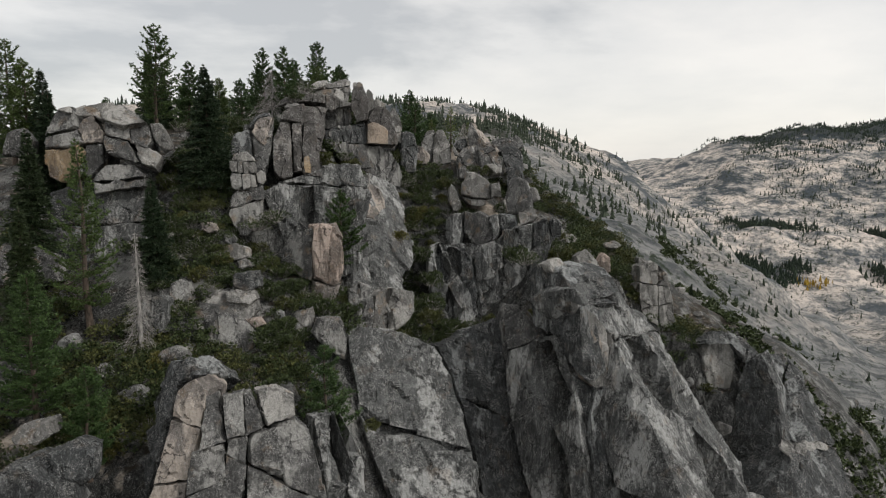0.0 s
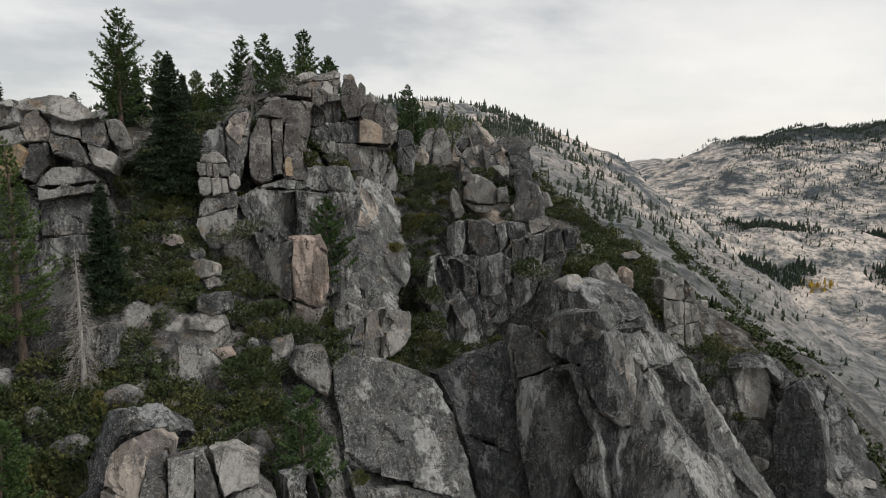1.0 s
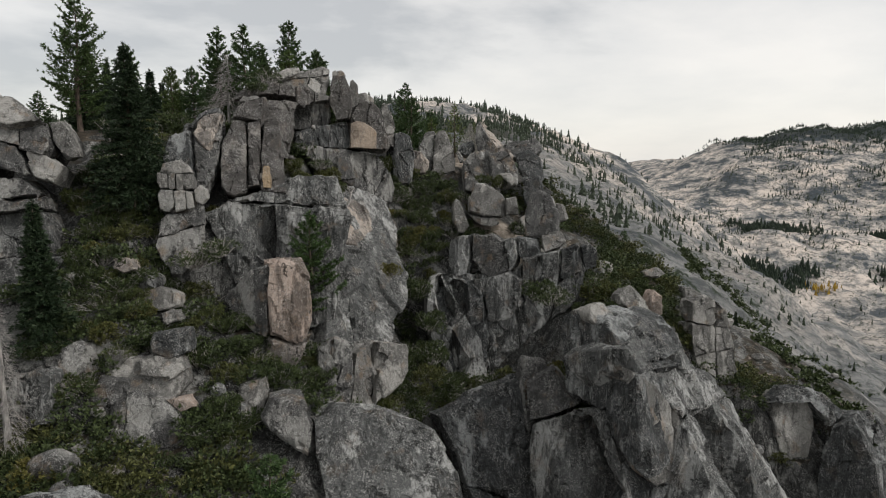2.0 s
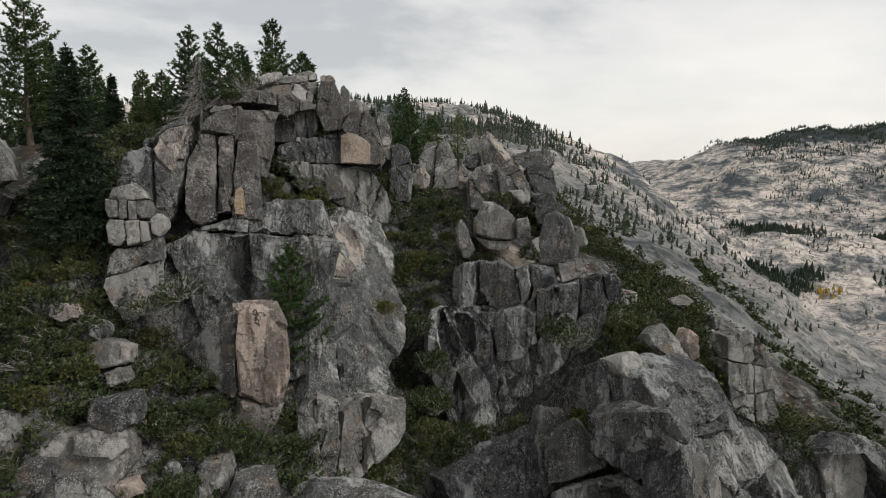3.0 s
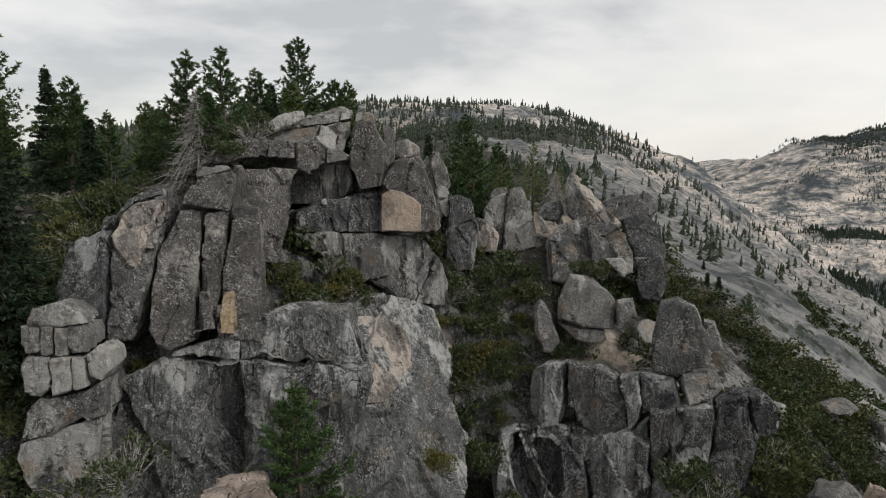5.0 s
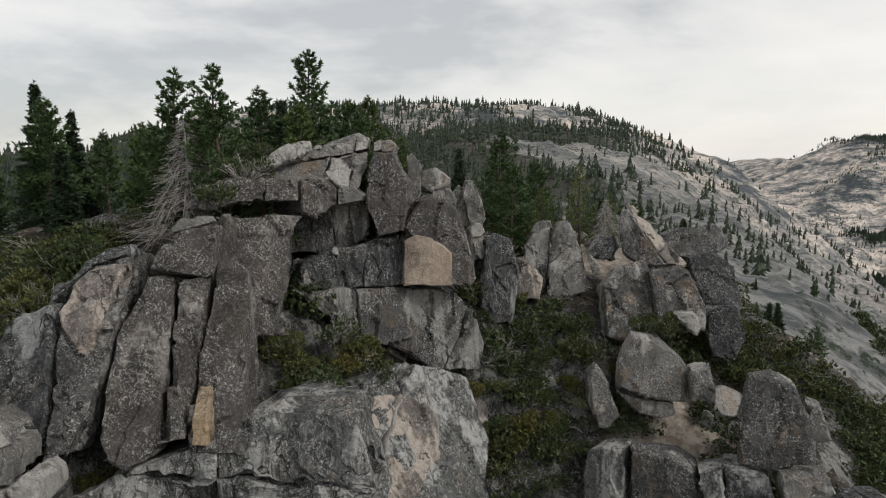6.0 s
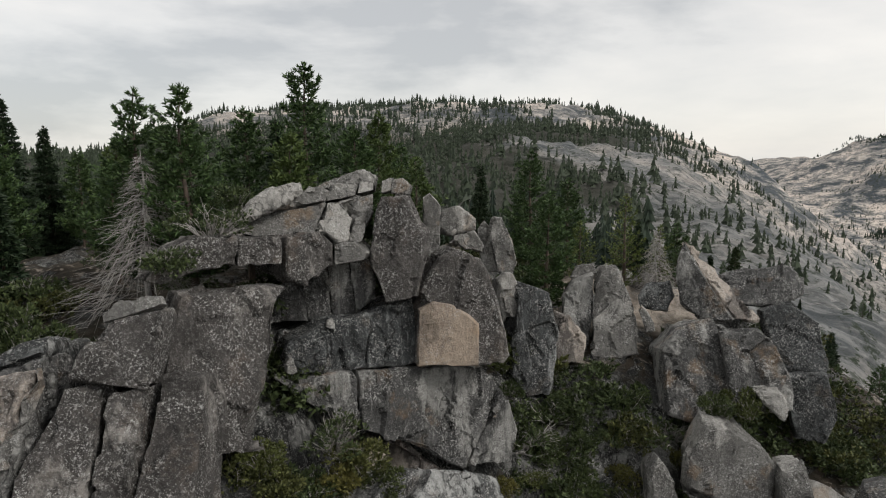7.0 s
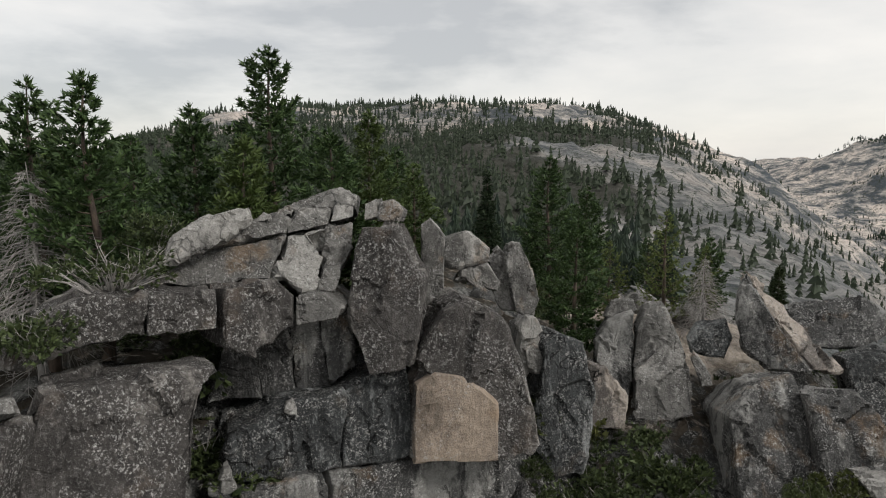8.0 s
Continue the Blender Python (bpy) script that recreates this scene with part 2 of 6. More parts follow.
# broad swells (26 m) and small knolls (9 m) of the ground: x, y, height
SWELLS_a = [(-60, 10, 13.3), (-60, 66, -16.1), (-60, 94, -3.3), (-60, 150, -1.3), (-32, 10, 8.2), (-32, 38, 5.5), (-32, 66, 1.8), (-32, 94, 11.4), (-32, 122, 10.6), (-32, 178, -1.6), (-4, 10, -5.4), (-4, 38, -5.5), (-4, 66, -9.2), (-4, 94, -19.1), (-4, 122, -3.7), (-4, 150, 5.1), (24, 10, -9.0), (24, 38, -16.9), (24, 66, -14.9), (24, 122, 5.4), (24, 150, 2.2), (24, 206, 1.1), (52, 10, -2.7), (52, 38, -8.2), (52, 66, -11.5), (52, 122, -4.5), (52, 150, -8.2), (52, 178, -4.8), (52, 206, -4.4), (80, 38, -3.0)]
SWELLS_b = [(80, 66, -8.5), (80, 94, -5.3), (80, 178, -2.9), (80, 206, -4.6), (108, 94, 3.6), (108, 122, 8.6), (108, 150, 5.1), (108, 178, 1.5)]
KNOLLS_a = [(-41, 63, -1.4), (-25, 79, -10.9), (-31, 84, 1.0), (-26, 81, 7.9), (-29, 88, 0.7), (-44, 84, -3.4), (-42, 95, 3.0), (-36, 100, -1.3), (-30, 112, -1.7), (-24, 122, -1.5), (-35, 125, -1.9), (-4, 142, -0.8), (7, 150, -1.9), (15, 138, 4.2), (-60, 120, -0.9), (-40, 45, -2.4), (-20, 55, 5.0), (-28, 58, -2.2), (-32, 68, -0.9), (-18, 70, 2.7), (-17, 78, 3.3), (-12, 68, -1.8), (-10, 73, 0.9), (-6, 82, 5.2), (-8, 90, 3.2), (-12, 88, -5.8), (1, 95, -10.2), (10, 95, -0.8), (5, 105, -3.2), (-2, 104, 5.2)]
KNOLLS_b = [(10, 106, -7.0), (-6, 101, 8.2), (9, 85, -4.3), (1, 75, -3.7), (5, 55, -2.9), (0, 40, -1.9), (0, 0, -0.7), (20, 95, 13.5), (20, 105, 1.7), (15, 112, 6.8), (-2, 117, -6.4), (-4, 125, -4.3), (3, 126, 3.6), (-1, 127, 0.6), (0, 122, 4.2), (-3, 131, -2.9), (4, 131, 1.8), (0, 135, -0.7), (9, 135, 4.4), (12, 128, -5.9), (17, 132, -5.2), (8, 120, 2.0), (38, 124, -4.2), (39, 109, 8.0), (48, 108, -8.6), (59, 109, 5.2), (30, 115, -6.4), (34, 88, -5.5), (45, 85, -2.1), (20, 60, 1.7)]
KNOLLS_c = [(20, 75, -1.6), (26, 84, 3.8), (-18, 90, 7.5), (-22, 88, -5.0), (-18, 98, -3.9), (-18, 106, 20.2), (-13, 112, -10.2), (-14, 118, 8.4), (-10, 125, 2.2), (-12, 104, -15.8), (60, 200, -1.7), (40, 200, 1.1), (100, 120, 1.2), (-20, 150, -0.7), (-50, 150, 0.7), (-25, 30, 1.2), (-60, 20, 2.3), (30, 130, 0.7), (25, 122, 4.1)]
SWELLS = SWELLS_a + SWELLS_b
KNOLLS = KNOLLS_a + KNOLLS_b + KNOLLS_c


# ---- the ground: one sheet from under the cliff to the horizon ----
def sig(v):
    return 1 / (1 + np.exp(-np.clip(v, -60, 60)))


def lattice(ix, iy, seed):
    v = np.sin(ix * 127.1 + iy * 311.7 + seed * 74.7) * 43758.5453
    return v - np.floor(v)


def value_noise(x, y, seed):
    ix, iy = np.floor(x), np.floor(y)
    fx, fy = x - ix, y - iy
    fx, fy = fx * fx * (3 - 2 * fx), fy * fy * (3 - 2 * fy)
    a, b = lattice(ix, iy, seed), lattice(ix + 1, iy, seed)
    c, d = lattice(ix, iy + 1, seed), lattice(ix + 1, iy + 1, seed)
    return (a * (1 - fx) + b * fx) * (1 - fy) + (c * (1 - fx) + d * fx) * fy - 0.5


def fbm(x, y, scale, octaves=5, seed=0, gain=0.5):
    total, amp, x, y = 0, 1.0, x / scale, y / scale
    for k in range(octaves):
        total = total + amp * value_noise(x * 2 ** k + 13.7 * k, y * 2 ** k - 7.3 * k, seed + k)
        amp *= gain
    return total


def land(x, y):
    """Height of the large land forms: ridge, valley, wooded dome behind, bare hills across the valley."""
    yy = np.clip(y, 0, 2500)
    c = 78 + 120 * (1 - np.exp(-np.clip(yy - 100, 0, None) / 300)) + 55 * sig((yy - 880) / 70)
    w = 18 + np.clip(yy - 100, 0, 1000) * 0.05
    floor = -20 - 92 * sig((1620 - y) / 110) * sig((y - 40) / 40)
    deep = (102 - floor) / 122
    h = floor + (102 - floor) * sig((c + 1.29 * w * (deep - 1) / 0.75 - x) / (w * (1 + 0.57 * (deep - 1)))) * (0.35 + 0.65 * sig((y - 35) / 14))
    h = h + (117 - 8 * np.clip((x + 240) / 340, -1.5, 1.5) ** 4) * sig((x + 610) / 40) * sig((350 - x) / 24) * sig((y - 900) / 110)
    h = h + 33 * np.exp(-((x - 20) / 130) ** 2 - ((y - 690) / 140) ** 2)
    h = h + 40 * sig((y - 1050) / 180) * sig((x - 0.26 * y - 40) / 60)
    h = h + 24 * np.exp(-((x - 305) / 65) ** 2 - ((y - 1120) / 130) ** 2)
    hill = 52 * sig((x - 800) / 70) + 100 * sig((x - 960) / 120) + 118 * sig((x - 1430) / 200)
    h = h + 0.95 * hill * (0.25 * sig((y - 1500) / 70) + 0.35 * sig((y - 1760) / 60) + 0.40 * sig((y - 2030) / 60)) * sig((3000 - y) / 150)
    h = h + (8 + 95 * sig((x - 930) / 150)) * sig((y - 3500) / 120)
    h = h + 55 * np.exp(-((x - 735) / 190) ** 2 - ((y - 1120) / 120) ** 2) + 34 * np.exp(-((x - 620) / 150) ** 2 - ((y - 1050) / 90) ** 2)
    h = h - 14 * np.exp(-((x + 60) / 260) ** 2 - ((y - 330) / 120) ** 2)
    return h


def ground_height(x, y):
    x, y = np.asarray(x, float), np.asarray(y, float)
    h = land(x, y)
    for sx, sy, v in SWELLS:
        h = h + v * np.exp(-((x - sx) ** 2 + (y - sy) ** 2) / (2 * 26.0 ** 2))
    for sx, sy, v in KNOLLS:
        h = h + v * np.exp(-((x - sx) ** 2 + (y - sy) ** 2) / (2 * 9.0 ** 2))
    r = np.hypot(x + 5, y - 95)
    away = sig((r - 150) / 30)
    far = sig((r - 420) / 80)
    h = h + fbm(x, y, 9.0, 5, 3) * 2.4 * (1 - away) + fbm(x, y, 34.0, 6, 11, 0.55) * 13.0 * away * (1 - 0.4 * far)
    valley = sig((x - 0.33 * y - 40) / 40) * far
    h = h + fbm(x, y, 170.0, 6, 23, 0.55) * 18.0 * far
    h = h + valley * (np.abs(fbm(x, y, 300.0, 5, 53, 0.5)) * 85.0 - 22.0 + np.abs(fbm(x, y, 90.0, 5, 59, 0.55)) * 30.0)
    ledge = fbm(x, y, 5.0, 3, 31)
    return h + np.abs(ledge) * -1.6 * (1 - away) + np.abs(fbm(x, y, 60.0, 5, 41)) * -12.0 * away


def spread(lo, hi, step_m, start, end, growth):
    """Grid lines, even between lo and hi, ever wider outside."""
    mid_lines = list(np.arange(lo, hi + step_m / 2, step_m))
    left, right, d = [], [], step_m
    v = lo
    while v > start:
        d *= growth[0]
        v -= d
        left.append(v)
    v, d = hi, step_m
    while v < end:
        d *= growth[1]
        v += d
        right.append(v)
    return np.array(left[::-1] + mid_lines + right)


def mesh_object(name, verts, faces, mat, smooth=True, parent=None):
    me = bpy.data.meshes.new(name)
    me.from_pydata(verts, [], faces)
    me.materials.append(mat)
    if smooth:
        me.polygons.foreach_set("use_smooth", [True] * len(me.polygons))
    me.update()
    ob = new(name, me)
    ob.parent = parent
    return ob


# ---- rocks ----
FACES = []


def under_rocks(x, y, h):
    """The ground lies behind and below the faces of the rocks."""
    for at, yaw, lean, lo, hi, half in FACES:
        a, e = radians(yaw), radians(lean)
        dx, dy = x - at[0], y - at[1]
        across = np.abs(dx * math.cos(a) + dy * math.sin(a) - half[1]) - half[0]
        front = dx * math.sin(a) - dy * math.cos(a)
        rise = np.clip(-front / max(math.tan(e), 0.05), lo / 1.0, hi / 1.0) if e > 0.01 else np.where(front > 0, lo, hi)
        cap = at[2] + rise * math.cos(e) + 0.25 - 1.5 * np.clip((rise - lo) / 1.5, 0, 1) + 1.1 * np.clip(front + lo * math.sin(e) - 1.0, 0, None) + 1.8 * np.clip(across, 0, None)
        cap = np.where(front < -hi * math.sin(e) - 0.5, 1e6, cap)
        h = np.minimum(h, cap)
    return h




def cut_outline(outline, joints):
    """Cuts the outline along straight joints into pieces."""
    bm = bmesh.new()
    bm.faces.new([bm.verts.new((p[0], p[1], 0)) for p in outline])
    for x0, y0, x1, y1 in joints:
        bmesh.ops.bisect_plane(bm, geom=bm.verts[:] + bm.edges[:] + bm.faces[:], plane_co=(x0, y0, 0), plane_no=(y1 - y0, x0 - x1, 0))
    pieces = [[(v.co.x, v.co.y) for v in f.verts] for f in bm.faces if f.calc_area() > 0.6]
    pieces = [p if sum(a[0] * b[1] - b[0] * a[1] for a, b in zip(p, p[1:] + p[:1])) > 0 else p[::-1] for p in pieces]
    bm.free()
    return pieces


def block_mesh(name, at, u, v, n, outline, depth, mat, res, rough, ribs, seed, shrink=0.0):
    us, vs = [p[0] for p in outline], [p[1] for p in outline]
    cx, cy = sum(us) / len(us), sum(vs) / len(vs)
    size = min(max(us) - min(us), max(vs) - min(vs))
    edge = min(0.09 * size, 0.2 * depth, 0.40) if rough > 0.12 else min(0.045 * size, 0.12 * depth, 0.17 if shrink == 0 else 0.09)
    bm = bmesh.new()
    rings = []
    back = Vector((-n.x, -n.y, -n.z * 0.35)).normalized()
    rnd = random.Random(seed)
    tip = [rnd.uniform(0.2, 1.0) * edge for p in outline]
    for w, inset in ((0.6, 1.2), (0.0, 0.22), (-1.0, 0.0), (-0.5, 0.05), (-1.0, 0.8)):
        deep = len(rings) >= 3
        ring = []
        for p, tp in zip(outline, tip):
            d = math.hypot(p[0] - cx, p[1] - cy) + 1e-6
            s = 1 - (shrink + (inset * edge if not deep else inset * 0.25 * d)) / d
            off = back * (depth * -w) if deep else (n * (w * tp) if w >= 0 else back * (-w * edge))
            ring.append(bm.verts.new(u * (cx + (p[0] - cx) * s) + v * (cy + (p[1] - cy) * s) + off))
        rings.append(ring)
    bm.faces.new(rings[0])
    for r0, r1 in zip(rings, rings[1:]):
        for i in range(len(r0)):
            j = (i + 1) % len(r0)
            bm.faces.new((r0[i], r1[i], r1[j], r0[j]))
    bmesh.ops.recalc_face_normals(bm, faces=bm.faces)
    bmesh.ops.triangulate(bm, faces=bm.faces)
    for k in range(8):
        far_limit = -depth * 0.6
        long = [ed for ed in bm.edges if ed.calc_length() > res * 1.5 * (2.5 if min(ed.verts[0].co.dot(n), ed.verts[1].co.dot(n)) < far_limit else 1)]
        if not long:
            break
        bmesh.ops.subdivide_edges(bm, edges=long, cuts=1)
        bmesh.ops.triangulate(bm, faces=[f for f in bm.faces if len(f.verts) > 3])
        if k < 3:
            bmesh.ops.beautify_fill(bm, faces=bm.faces, edges=bm.edges)
    for k in range(rnd.randint(4, 7) if rough > 0.12 else rnd.randint(2, 4)):
        turn, tip_up = rnd.uniform(0, 6.283), rnd.uniform(0.15, 1.1)
        way = (u * math.cos(turn) + v * math.sin(turn) + n * tip_up).normalized()
        reach = max(vert.co.dot(way) for vert in bm.verts) - (rnd.uniform(0.03, 0.08) if rough > 0.12 else rnd.uniform(0.02, 0.055)) * min(size, 5.0)
        for vert in bm.verts:
            over = vert.co.dot(way) - reach
            if over > 0:
                vert.co -= way * over * 0.96
    bm.normal_update()
    base = Vector(at)
    moves = []
    amount = min(1.4, 0.25 + size / 7) * rough / 0.16
    cellsize = min(2.6, max(0.7, 0.42 * size))
    chip = min(0.30, 0.055 * size + 0.03) * (0.75 if rough > 0.12 else 1.0)
    chip *= 0.3 if rough < 0.06 else 1.0
    tilts = {}
    for vert in bm.verts:
        p = vert.co + base
        soft = noise.noise(p * 0.5 + Vector((seed, 0, 0)))
        move = 0.16 * noise.fractal(p * 0.22, 0.9, 2.1, 2) + 0.12 * soft + 0.05 * noise.fractal(p * 1.5, 0.6, 2.3, 4)
        if ribs:
            w = Vector((p.x * 0.55, p.y * 0.55, p.z * 0.07))
            move = move * 0.6 + ribs * (0.30 * noise.fractal(w, 0.8, 2.2, 3) - 0.28 * max(0, 0.10 - abs(noise.noise(w * 1.3))) / 0.10)
        # plates that broke away at slightly different depths and tilts
        w = p + 0.35 * cellsize * noise.noise_vector(p * (0.5 / cellsize))
        w = Vector((w.x, w.y, w.z * 0.62)) / cellsize + Vector((seed * 0.37, 0, 0))
        near = noise.voronoi(w)[1][0]
        key = (round(near.x, 3), round(near.y, 3), round(near.z, 3))
        if key not in tilts:
            q = random.Random(hash(key))
            tilts[key] = (Vector((q.gauss(0, 1), q.gauss(0, 1), q.gauss(0, 0.8))), q.uniform(-1, 0.6))
        tilt, drop = tilts[key]
        plate = chip * (0.55 * drop + 0.75 * (w - near).dot(tilt))
        moves.append(vert.normal * (move * amount + max(-1.3 * chip, min(0.8 * chip, plate))))
    for vert, d in zip(bm.verts, moves):
        vert.co += d
    me = bpy.data.meshes.new(name)
    bm.to_mesh(me)
    bm.free()
    me.materials.append(mat)
    me.polygons.foreach_set("use_smooth", [True] * len(me.polygons))
    me.set_sharp_from_angle(angle=radians(20))
    return me


def rock(name, at, yaw, lean, outline, depth, mat, label, group="", res=0.21, rough=0.0, parent=None, joints=(), ribs=0.0):
    """A block of granite: its face has the given outline (metres across and up in the plane of the face), turned by yaw and
    leaning back by lean degrees; it reaches depth metres into the hill. Joints split it into slabs, each a part."""
    a, e = radians(yaw), radians(lean)
    n = Vector((math.sin(a) * math.cos(e), -math.cos(a) * math.cos(e), math.sin(e)))
    u = Vector((math.cos(a), math.sin(a), 0))
    v = n.cross(u)
    us, vs = [p[0] for p in outline], [p[1] for p in outline]
    seed = len(FACES) * 13
    rough = rough or (0.15 if name == "boulder" else 0.09)
    if parent is None or "side" in name:
        FACES.append((at, yaw, lean, min(vs), max(vs), ((max(us) - min(us)) / 2, (max(us) + min(us)) / 2)))
    if joints:
        ob = new(name)
        ob.location = at
        rnd = random.Random(seed)
        for k, piece in enumerate(cut_outline(outline, joints)):
            me = block_mesh("slab", at, u, v, n, piece, depth * rnd.uniform(0.85, 1.0), mat, res, rough, ribs, seed + k, 0.022 if name == "boulder" else 0.05 if res < 0.4 else 0.08)
            slab = new("slab", me)
            slab.parent = ob
            slab.location = n * rnd.uniform(-0.16, 0.10) * (0.4 if name == "boulder" else 1.0)
        tagged(ob, label, "rock", group)
        return ob
    ob = new(name, block_mesh(name, at, u, v, n, outline, depth, mat, res, rough, ribs, seed))
    if parent is None:
        ob.location = at
        tagged(ob, label, "rock", group)
    else:
        ob.parent = parent
        ob.location = Vector(at) - parent.location
    return ob
# ---- the rocks: place, turn, lean, outline of the face, depth ----
rock("rock_column", (-28.0, 97.7, 103.7), 14, 35, [(-2.2, -5.3), (-2.4, -0.8), (-1.9, 2.0), (-0.5, 4.0), (1.7, 4.8), (2.1, 3.0), (1.7, 0.2), (1.0, -2.5), (0.6, -5.4)], 6, granite_streaked,
     "dark grey streaked granite column leaning on the cliff", group="columns of the cliff")
rock("rock_column", (-26.9, 95.8, 102.5), 14, 35, [(-1.0, -5.4), (-1.2, -1.0), (-1.4, 2.2), (-0.3, 5.2), (1.6, 5.7), (1.5, 1.9), (0.8, -3.3), (0.1, -5.2)], 5, granite,
     "grey granite column with a clean pale face", group="columns of the cliff")
rock("rock_column", (-23.9, 95.8, 101.4), 14, 35, [(-1.4, -3.1), (-1.4, 2.2), (-0.3, 5.7), (1.2, 5.9), (1.3, 2.1), (1.3, -3.9), (0.1, -4.6), (-0.8, -4.2)], 5, granite_brown,
     "dark grey weathered granite column between two cracks", group="columns of the cliff")
rock("rock_column", (-22.0, 97.1, 102.6), 14, 35, [(-0.7, -4.9), (-0.6, 0.7), (-0.7, 3.9), (0.7, 4.2), (0.7, 0.9), (0.5, -4.7)], 4, granite_brown,
     "narrow dark granite column wedged in a crack", group="columns of the cliff")
rock("rock_column", (-20.1, 97.8, 102.1), 14, 37, [(-1.4, -3.4), (-1.3, -0.4), (-0.9, 4.0), (-0.9, 5.2), (0.8, 5.1), (1.0, 3.9), (1.1, -0.5), (1.3, -3.5), (1.4, -5.3), (-1.3, -5.1)], 5, granite_brown,
     "tall grey granite column with a lichen spotted edge", group="columns of the cliff")
rock("rock_block", (-20.5, 104.1, 106.0), 43, 17, [(-3.2, -0.8), (-1.9, 3.2), (0.2, 3.2), (3.2, 3.0), (2.7, 2.5), (1.0, -4.6), (-1.1, -4.5), (-0.9, -2.1)], 6, granite_brown,
     "large squared granite block with a pale broken upper edge")
rock("rock_block", (-22.9, 100.0, 107.4), 20, 38, [(-2.2, -1.1), (-1.0, 1.3), (1.3, 1.9), (1.4, 1.2), (1.0, -1.8), (-0.4, -1.5)], 5, granite_brown,
     "wedge shaped granite block capping a column")
rock("rock_slab", (-23.7, 101.6, 108.8), 20, 50, [(-1.1, -0.3), (-0.5, 0.5), (1.1, 0.7), (1.4, 0.2), (0.0, -0.4), (-1.0, -0.7)], 1.2, granite_pale,
     "thin pale granite slab lying on a wedge of rock")
rock("rock_block", (-27.1, 88.7, 93.6), 15, 15, [(-2.8, -0.9), (-2.3, 1.7), (-1.7, 2.5), (0.6, 2.5), (1.9, 3.2), (2.0, 1.4), (1.7, -0.9), (1.5, -1.8), (0.4, -3.8), (-1.3, -3.9)], 5, granite,
     "fractured granite base of a weathered stack", joints=[(-2.8, -0.1, 2.2, 1.4)])
rock("rock_slab", (-22.4, 105.9, 110.2), 43, 12, [(-3.0, -0.7), (-1.9, 0.5), (-0.4, 1.3), (4.0, 0.9), (3.9, -0.5), (0.9, -0.3), (-1.3, -0.5), (-2.2, -0.9)], 6, granite_brown,
     "long lichen covered granite roof slab over a dark gap", joints=[(1.6, 1.5, 1.4, -1.5)])
rock("rock_slab", (-18.6, 110.1, 109.9), 48, 12, [(-1.3, 1.2), (0.9, 1.2), (1.4, 0.6), (1.2, -0.6), (-0.5, -1.5), (-1.6, -1.0)], 5, granite_brown,
     "thick granite roof block overhanging a recess")
rock("rock_slab", (-16.7, 111.2, 110.0), 8, 12, [(-1.0, 0.5), (0.2, 0.6), (0.9, -0.0), (0.7, -0.4), (-0.9, -0.7)], 4, granite_pale,
     "short pale granite roof block overhanging a recess")
rock("rock_block", (-19.1, 112.1, 112.1), 28, 34, [(-6.3, -1.4), (-3.7, -0.4), (-2.4, 0.8), (-0.3, 1.7), (1.3, 2.2), (3.8, 2.1), (3.5, 0.1), (2.5, -2.0), (1.2, -1.9), (0.5, -1.2)], 6, granite_pale,
     "cracked pale granite cap block on the summit", joints=[(1.3, 2.4, -0.3, -1.9), (-2.6, 0.2, 3.9, 1.5), (2.8, 1.9, 1.7, -2.0)])
rock("boulder", (-21.0, 110.4, 112.9), 35, 32, [(-1.7, -1.0), (-1.4, -0.2), (-0.1, 0.9), (1.9, 1.3), (1.9, 0.5), (0.4, -0.4), (-1.1, -1.1)], 4, granite_pale,
     "pale layered granite boulder on the summit")
rock("boulder", (-17.8, 115.0, 114.0), 15, 40, [(-2.3, -0.7), (-1.1, 0.1), (0.7, 0.9), (1.6, 0.5), (1.5, -0.3), (-0.3, -0.5)], 4, granite_pale,
     "flat pale granite boulder on the summit")
rock("boulder", (-19.6, 112.8, 113.5), 20, 30, [(-0.4, -0.2), (-0.1, 0.2), (0.2, 0.1), (0.3, -0.2)], 2, granite_pale,
     "small pale granite boulder on the summit")
rock("rock_block", (-18.8, 112.6, 107.3), 18, 0, [(-3.4, -1.8), (-2.5, 0.8), (-1.8, 1.9), (2.8, 2.4), (3.0, -0.5), (1.9, -1.3), (0.0, -1.6)], 6, granite,
     "shaded fractured granite wall under the roof", ribs=0.5, joints=[(-1.5, 2.3, -1.1, -1.9), (0.1, 2.3, 0.4, -2.0), (1.4, 2.5, 1.9, -2.0)])
rock("rock_block", (-14.4, 112.7, 110.1), 6, 10, [(-1.7, -0.7), (-1.3, 2.1), (-1.0, 3.0), (0.5, 3.1), (1.1, 1.7), (1.6, 0.8), (1.4, -1.8), (1.2, -2.9), (-0.7, -3.3), (-1.1, -2.0)], 5, granite_brown,
     "upright lichen covered granite block split from the summit")
rock("boulder", (-15.7, 115.4, 113.6), 6, 15, [(-0.3, -0.5), (-0.3, 0.3), (0.3, 0.6), (0.4, -0.3)], 3, granite_pale,
     "small rounded granite boulder on an upright block")
rock("boulder", (-14.8, 115.4, 113.6), 6, 15, [(-0.6, -0.5), (-0.5, 0.4), (0.1, 0.5), (0.6, 0.0), (0.4, -0.5)], 3, granite_pale,
     "small rounded granite boulder on an upright block")
rock("rock_column", (-13.2, 117.2, 110.8), 10, 10, [(-0.5, -2.4), (-0.5, 2.0), (-0.1, 2.3), (0.6, 1.4), (0.5, -1.1), (0.1, -2.2)], 4, granite_pale,
     "thin pale granite flake standing behind a block")
